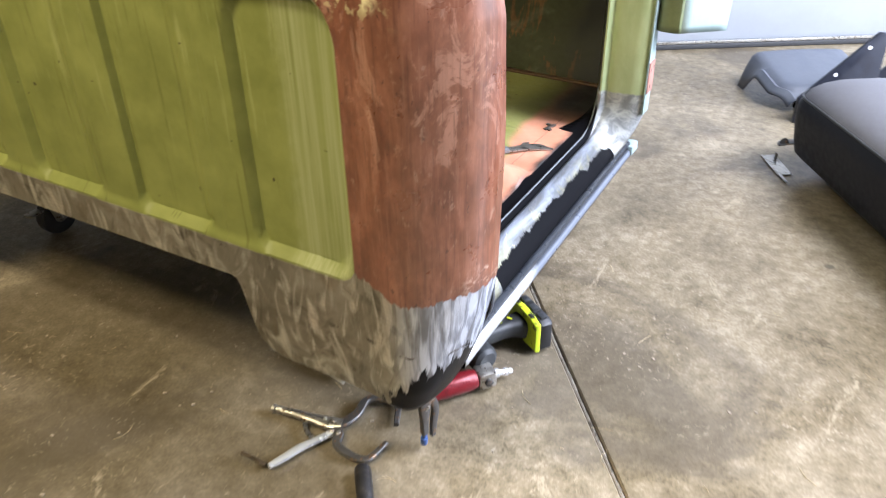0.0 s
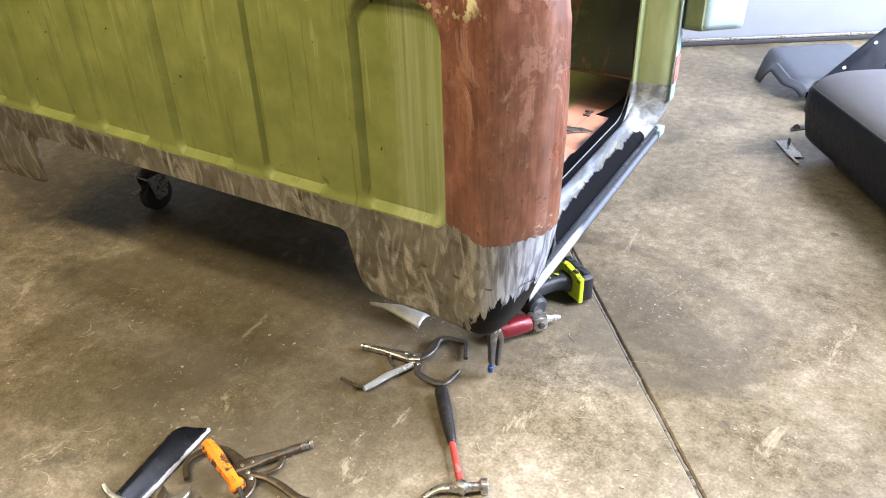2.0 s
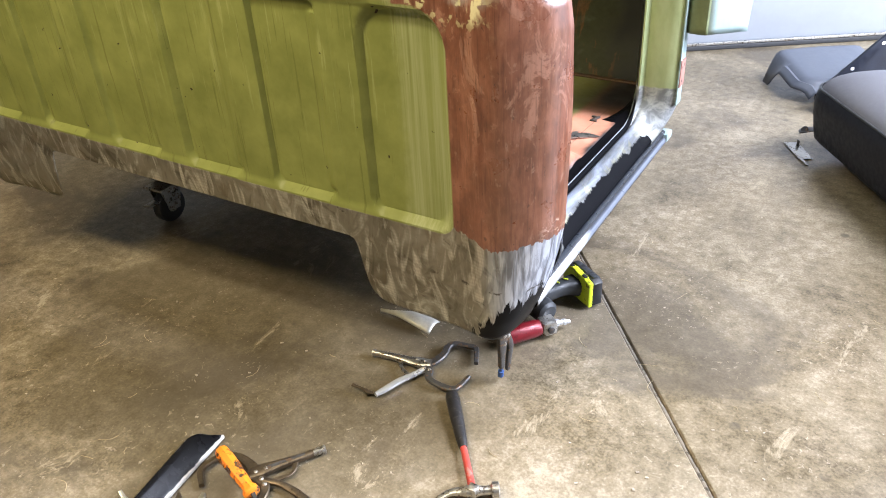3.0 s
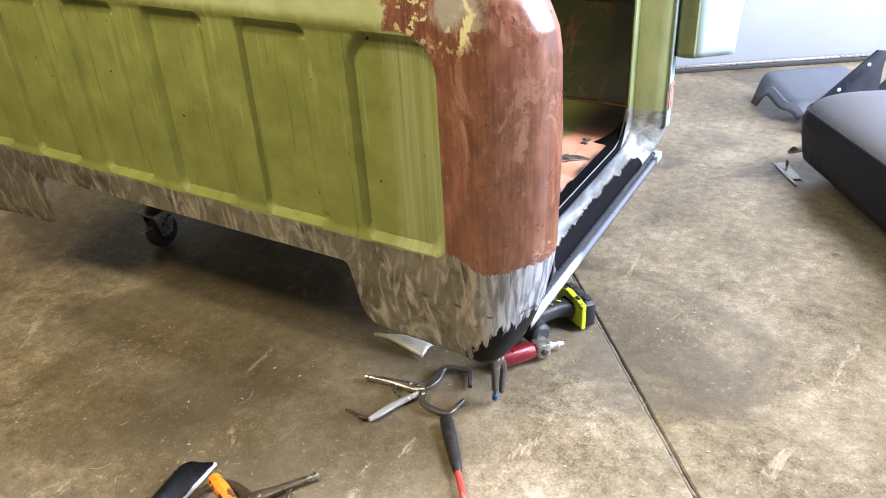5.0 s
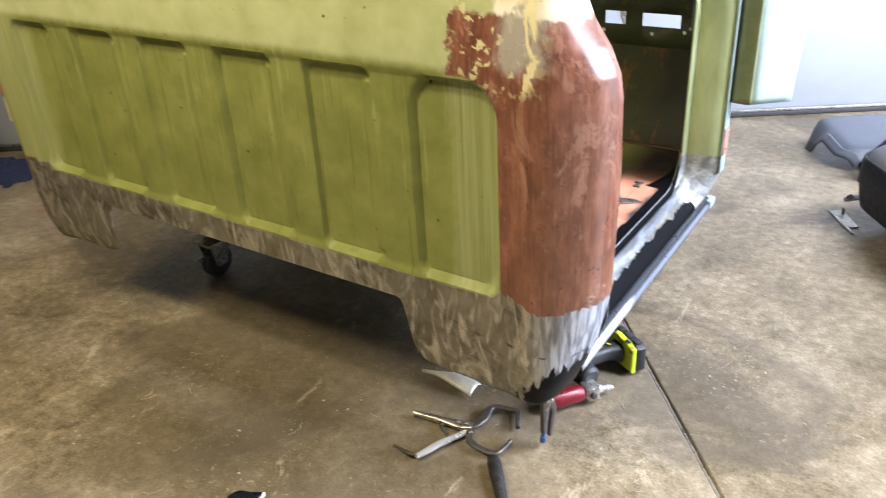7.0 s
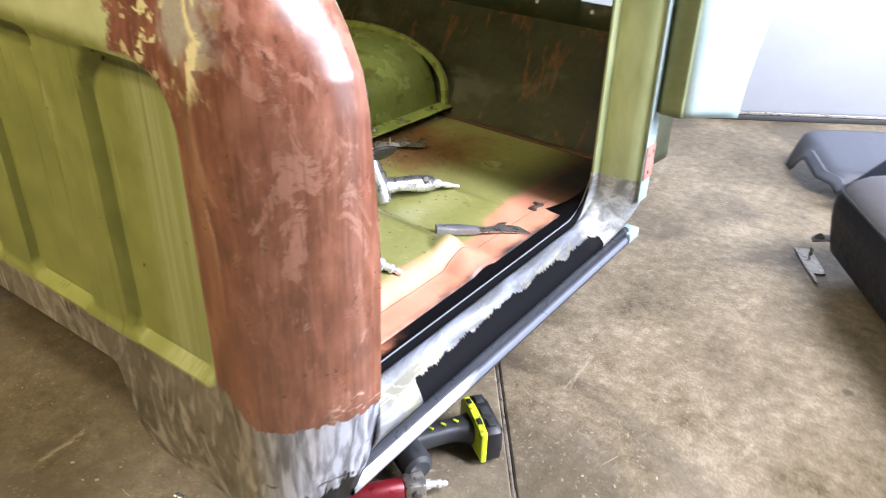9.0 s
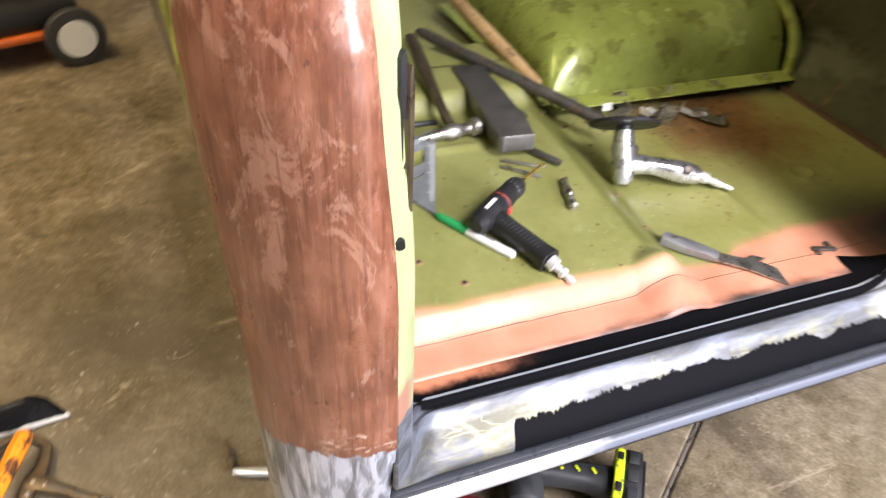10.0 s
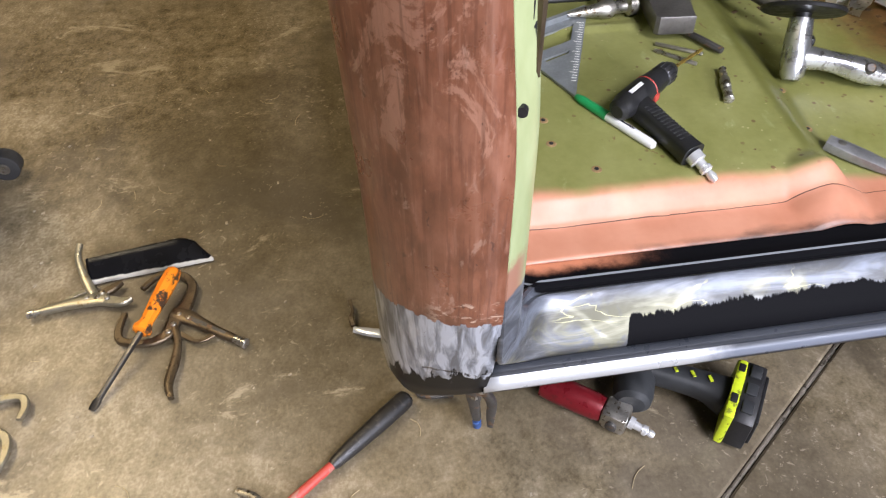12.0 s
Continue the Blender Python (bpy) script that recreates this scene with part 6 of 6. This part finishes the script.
for pts, nm in (([(-0.600, 0.540, 0.012), (-0.520, 0.585, 0.012)], 0), ([(-0.565, 0.490, 0.006), (-0.525, 0.556, 0.006)], 1), ([(-0.548, 0.482, 0.005), (-0.500, 0.535, 0.005)], 2)):
    t = thing("loose_drill_bit", Matrix(), "small loose twist drill bit on the pan", "drill bit", "loose drill bits")
    bm = B()
    rod(bm, on_pan(*pts[0]), on_pan(*pts[1]), 0.0035 if nm else 0.006, 8)
    part("shank", bm, (DARK_STEEL, BRASSY, STEEL)[nm], t)

# ---- bench seat and loose parts by the garage door ----
seat = thing("bench_seat", place((0.268, 1.718, 0.0), (0.50, -0.866, 0)), "charcoal vinyl truck bench seat with grey cloth top", "bench seat")
LS, DS = 1.35, 0.54


def seat_ring(inset, z, crown=0.0, n=96):
    """One ring of the cushion's rounded outline."""
    ring = []
    rad = max(0.006, 0.105 - inset * 0.42)
    for i in range(n + 1):
        q = (i % n) / n * 4
        side, w = int(q), q - int(q)
        ang = math.pi / 2 * w
        c = ((LS - inset - rad, DS - inset - rad), (inset + rad, DS - inset - rad), (inset + rad, inset + rad), (LS - inset - rad, inset + rad))
        if w < 0.5:
            th = side * math.pi / 2 + math.pi * w
            p = (c[side][0] + rad * math.cos(th), c[side][1] + rad * math.sin(th))
        else:
            th = (side + 1) * math.pi / 2
            e, f = c[side], c[(side + 1) % 4]
            w2 = (w - 0.5) * 2
            p = (e[0] + (f[0] - e[0]) * w2 + rad * math.cos(th), e[1] + (f[1] - e[1]) * w2 + rad * math.sin(th))
        ring.append((p[0], p[1], z + crown * (0.8 + 0.2 * math.sin(p[0] * 9) * math.sin(p[1] * 8))))
    return ring


side_rows = [seat_ring(0.050, 0.068), seat_ring(0.028, 0.070), seat_ring(0.016, 0.082), seat_ring(0.008, 0.12), seat_ring(0.000, 0.17), seat_ring(-0.003, 0.21), seat_ring(0.000, 0.236), seat_ring(0.010, 0.252)]
body = part("cushion_side", grid_mesh("cushion_side", side_rows), VINYL, seat, "charcoal vinyl sides")
top_rows = [seat_ring(0.010, 0.252), seat_ring(0.018, 0.266, 0.004), seat_ring(0.035, 0.278, 0.008), seat_ring(0.06, 0.288, 0.013), seat_ring(0.10, 0.297, 0.019), seat_ring(0.15, 0.302, 0.023), seat_ring(0.20, 0.304, 0.025), seat_ring(0.235, 0.305, 0.026), seat_ring(0.262, 0.305, 0.026)]
part("cushion_top", grid_mesh("cushion_top", top_rows), CLOTH, seat, "grey woven cloth top")
bm = B()
bar(bm, [q + (0.008,) for q in seat_ring(0.006, 0.254, 0.0, 96)], 0.008, 1, 2.0, 8)
part("piping", bm, GREY_PLASTIC, seat, "raised grey piping")
bm = B()
box(bm, (LS / 2 + 0.06, DS / 2 + 0.02, 0.045), (LS - 0.20, DS - 0.16, 0.09), 0.01)
part("seat_base", bm, DARK_STEEL, seat, "dark steel underframe")
bm = B()
slab(bm, [(-0.006, -0.02), (0.045, -0.02), (0.05, 0.0), (0.045, 0.022), (-0.006, 0.022)], -0.002, 0.002, 0.0008, place((0.055, 0.03, 0.100), (-0.35, -0.75, -0.25)))
lathe(bm, (0.045, 0.006, 0.092), (0.047, 0.0, 0.098), [(0, 0.012), (1, 0.012)], 16)
part("latch_loop", bm, DARK_STEEL, seat, "dark steel hook lug")
bm = B()
box(bm, (0.62, 0.26, 0.331), (0.02, 0.008, 0.002), 0.001)
part("upholstery_mark", bm, VINYL, seat)

cover = thing("metal_cover", place((0.09, 2.47, 0.0), (0.85, 0.527, 0)), "blue-grey painted shallow metal cover lying upside up on concrete", "metal panel")
CL, CW = 0.36, 0.31


def cover_rows():
    """A lid with rolled borders: across from one folded skirt to the other, sloping down towards its lip."""
    out = []
    prof = [(-0.048, -0.137), (-0.036, -0.09), (-0.022, -0.045), (-0.010, -0.016), (0.006, -0.004), (0.03, 0.0)] + [(0.03 + (CL - 0.06) * i / 8, 0.004 * math.sin(math.pi * i / 8)) for i in range(1, 9)] + [(CL - 0.006, -0.004), (CL + 0.010, -0.016), (CL + 0.028, -0.05), (CL + 0.045, -0.10)]
    for j in range(31):
        v = j / 30
        fall = 0.055 * v + 0.025 * sm(v, 0.90, 1.0)
        pinch = 0.055 * sm(v, 0.78, 1.0)
        skirt = 1.0 - 0.72 * sm(v, 0.10, 0.45)
        row = []
        for x, z in prof:
            xx = x + (pinch if x < CL / 2 else -pinch)
            row.append((xx, -CW * v, max(0.003, 0.140 - fall + z * (skirt if z < -0.03 else 1.0))))
        out.append(row)
    return out


thicken(part("cover_shell", grid_mesh("cover_shell", cover_rows()), GREY_PAINT, cover), 0.003)
# yellowish highlight of the near edge, added as a cream bar
bm = B()
bar(bm, [(0.068, -CW - 0.002, 0.056, 0.006), (CL / 2, -CW - 0.003, 0.062, 0.006), (CL - 0.068, -CW - 0.002, 0.056, 0.006)], 0.012)
part("cover_lip", bm, CREAM, cover, "cream bar for the highlight on the lip's edge")
bm = B()
box(bm, (CL / 2, -CW + 0.05, 0.029), (0.24, 0.02, 0.058), 0.004)
part("cover_stiffener", bm, BLACK_PAINT, cover, "dark folded stiffener beneath the lip")

for i, (ox, oy, sc) in enumerate(((0.29, 2.12, 0.95), (0.44, 2.22, 0.82))):
    br = thing("side_shield", place((ox, oy, 0.0), (0.88, 0.47, 0)), "navy-black triangular plastic shield standing on edge", "plastic shield", "triangular shields")
    bm = B()
    slab(bm, [(0.0, 0.10 * sc), (0.24 * sc, 0.345 * sc), (0.275 * sc, 0.34 * sc), (0.285 * sc, 0.0), (0.0, 0.0)], -0.008, 0.008, 0.004, Matrix.Rotation(radians(90), 4, "X"))
    sh = part("shield", bm, plain("navy_black_plastic", (0.016, 0.019, 0.030), 0.4), br)
    for px, pz in ((0.115, 0.19), (0.215, 0.29)):
        bm = B()
        lathe(bm, (px * sc, -0.0085, pz * sc), (px * sc, -0.0095, pz * sc), [(0, 0.007), (1, 0.007)], 12)
        part("screw_hole", bm, PAPER, sh, "pale screw hole")
wf = thing("wood_strip", Matrix(), "short pale wooden strips lying on the bench seat", "wood strip")
bm = B()
box(bm, (0, 0, 0), (0.20, 0.018, 0.012), 0.002, place((0.86, 1.62, 0.337), (0.9, -0.3, 0)))
part("strip", bm, WOOD, wf)
bm = B()
box(bm, (0, 0, 0), (0.14, 0.016, 0.012), 0.002, place((0.82, 1.56, 0.337), (0.4, -0.9, 0)))
part("strip", bm, WOOD, wf)

# ---- rolling stool, mower and the far corner ----
SX, SY = -0.93, -0.96
st = thing("rolling_stool", Matrix.Translation((SX, SY, 0)), "round brown-black padded shop stool on casters", "stool")
bm = B()
lathe(bm, (0.16, 0.09, 0.30), (0.16, 0.09, 0.375), [(0, 0.14), (0.12, 0.165), (0.4, 0.172), (0.75, 0.165), (0.93, 0.135), (1, 0.08)], 40)
part("seat", bm, plain("brown_black_vinyl", (0.075, 0.058, 0.050), 0.35), st)
bm = B()
lathe(bm, (0.0, 0, 0.10), (0.15, 0.085, 0.31), [(0, 0.03), (0.4, 0.03), (0.42, 0.02), (1, 0.02)], 18)
part("column", bm, CHROME, st)
for i in range(5):
    an = radians(161 + 72 * i)
    d = Vector((math.cos(an), math.sin(an), 0))
    bm = B()
    bar(bm, [(0, 0, 0.105, 0.045), tuple(d * 0.12 + Vector((0, 0, 0.10))) + (0.038,), tuple(d * 0.22 + Vector((0, 0, 0.085))) + (0.028,)], 0.025)
    leg = part("leg", bm, BLACK_PLASTIC, st)
    bm = B()
    side = Vector((-d.y, d.x, 0))
    c = d * 0.22 + Vector((0, 0, 0.032))
    lathe(bm, c - side * 0.018, c + side * 0.018, [(0, 0.024), (0.06, 0.031), (0.94, 0.031), (1, 0.024)], 22)
    part("caster_wheel", bm, RUBBER, leg)
    bm = B()
    lathe(bm, c - side * 0.0195, c + side * 0.0195, [(0, 0.013), (1, 0.013)], 16)
    part("caster_hub", bm, STEEL, leg)

mw = thing("lawn_mower", place((-2.34, -0.58, 0.0), (-0.301, 0.953, 0)), "black and orange lawn mower with white-hubbed wheels", "lawn mower")
bm = B()
box(bm, (0, 0, 0.16), (0.62, 0.44, 0.12), 0.05, None, 4)
part("deck", bm, BLACK_PLASTIC, mw)
bm = B()
box(bm, (0, 0, 0.105), (0.64, 0.455, 0.03), 0.012, None, 3)
part("deck_skirt", bm, plain("orange_mower_paint", (0.62, 0.13, 0.02), 0.35), mw, "orange painted deck skirt")
bm = B()
lathe(bm, (0, 0, 0.20), (0, 0, 0.36), [(0, 0.14), (0.7, 0.13), (0.9, 0.11), (1, 0.07)], 28)
part("engine", bm, BLACK_PLASTIC, mw)
for sx in (-1, 1):
    for sy in (-1, 1):
        bm = B()
        c = Vector((0.26 * sx, 0.255 * sy, 0.095))
        lathe(bm, c - Vector((0, 0.022, 0)), c + Vector((0, 0.022, 0)), [(0, 0.07), (0.08, 0.09), (0.25, 0.095), (0.75, 0.095), (0.92, 0.09), (1, 0.07)], 32)
        w = part("tyre", bm, RUBBER, mw)
        bm = B()
        lathe(bm, c - Vector((0, 0.0245, 0)), c + Vector((0, 0.0245, 0)), [(0, 0.02), (0.02, 0.060), (0.98, 0.060), (1, 0.02)], 28)
        part("hub", bm, WHITE_PLASTIC, w, "white plastic hub")
for s in (-1, 1):
    bm = B()
    bar(bm, [(-0.28, 0.19 * s, 0.2, 0.022), (-0.55, 0.19 * s, 0.55, 0.022), (-0.8, 0.19 * s, 0.9, 0.022)], 0.022, 6, 2)
    part("handle_tube", bm, BLACK_PAINT, mw)

post = thing("steel_track_post", ROOM @ Matrix.Translation((-2.60, DOOR_B - 0.10, 0)), "dark steel angle post beside the garage door", "post", kind="structure")
bm = B()
box(bm, (0, 0, 1.15), (0.06, 0.006, 2.3), 0.001)
box(bm, (-0.028, 0.03, 1.15), (0.006, 0.06, 2.3), 0.001)
part("angle", bm, DARK_STEEL, post)
for i, (a, b, z0, sx, sy, sz, mat_, lab) in enumerate((
        (-2.86, 2.30, 0, 0.34, 0.22, 0.16, DARK_STEEL, "dark metal box standing against the far wall"),
        (-2.84, 2.32, 0.16, 0.28, 0.18, 0.10, CREAM, "cream cardboard box stacked on a metal box"),
        (-2.88, 2.33, 0.26, 0.30, 0.2, 0.14, OLD_STEEL, "brown metal tray stacked by the wall"),
        (-2.86, 2.33, 0.40, 0.24, 0.16, 0.18, BLACK_PLASTIC, "black plastic case on a stack of boxes"))):
    t = thing("storage_box", ROOM @ Matrix.Translation((a, b, z0)) @ Matrix.Rotation(0.12 * (i - 1), 4, "Z"), lab, "box", "stacked boxes")
    bm = B()
    box(bm, (0, 0, sz * 0.42), (sx, sy, sz * 0.84), 0.006)
    part("box_body", bm, mat_, t)
    bm = B()
    box(bm, (0, 0, sz * 0.91), (sx * 1.04, sy * 1.06, sz * 0.17), 0.006)
    part("lid", bm, mat_, t)
rows = []
for i in range(24):
    rows.append([(-3.43 + 0.42 * i / 23 + 0.02 * math.sin(j), 0.50 + 0.26 * j / 17 + 0.02 * math.sin(i * 0.7), 0.004 + max(0, 0.045 * (math.sin(math.pi * i / 23) * math.sin(math.pi * j / 17)) ** 0.5 + 0.012 * math.sin(i * 1.3 + j * 0.8) * math.sin(math.pi * i / 23) * math.sin(math.pi * j / 17))) for j in range(18)])
rag = part("rag", grid_mesh("rag", rows), DENIM, None)
tagged(rag, "crumpled navy cloth rag on the floor", "rag")

# hairs, swarf and chips on the slab
random.seed(11)
bm = B()
for i in range(70):
    x, y = random.uniform(-1.3, 0.7), random.uniform(-0.7, 0.9)
    a, ln = random.uniform(0, 6.28), random.uniform(0.008, 0.045)
    bend = random.uniform(-0.4, 0.4)
    p = [(x + ln * k / 3 * math.cos(a + bend * k), y + ln * k / 3 * math.sin(a + bend * k), 0.0012, 0.0011) for k in range(4)]
    bar(bm, p, 0.0011, 2, 2.0, 4)
tagged(part("swarf", bm, plain("straw_coloured_swarf", (0.42, 0.34, 0.20), 0.6), None, "", False), "thin straw-coloured strands scattered on the concrete", "debris", kind="stuff")
bm = B()
for i in range(260):
    x, y = random.uniform(-1.6, 0.9), random.uniform(-0.8, 1.6)
    s = random.uniform(0.0015, 0.0045)
    box(bm, (0, 0, 0), (s * 1.6, s, s * 0.5), 0, Matrix.Translation((x, y, s * 0.25)) @ Matrix.Rotation(random.uniform(0, 6), 4, "Z"))
tagged(part("grit", bm, plain("pale_and_dark_grit", (0.34, 0.29, 0.22), 0.8, 0, 0.6, 80), None, "", False), "fine grit and chips scattered on the concrete", "debris", kind="stuff")
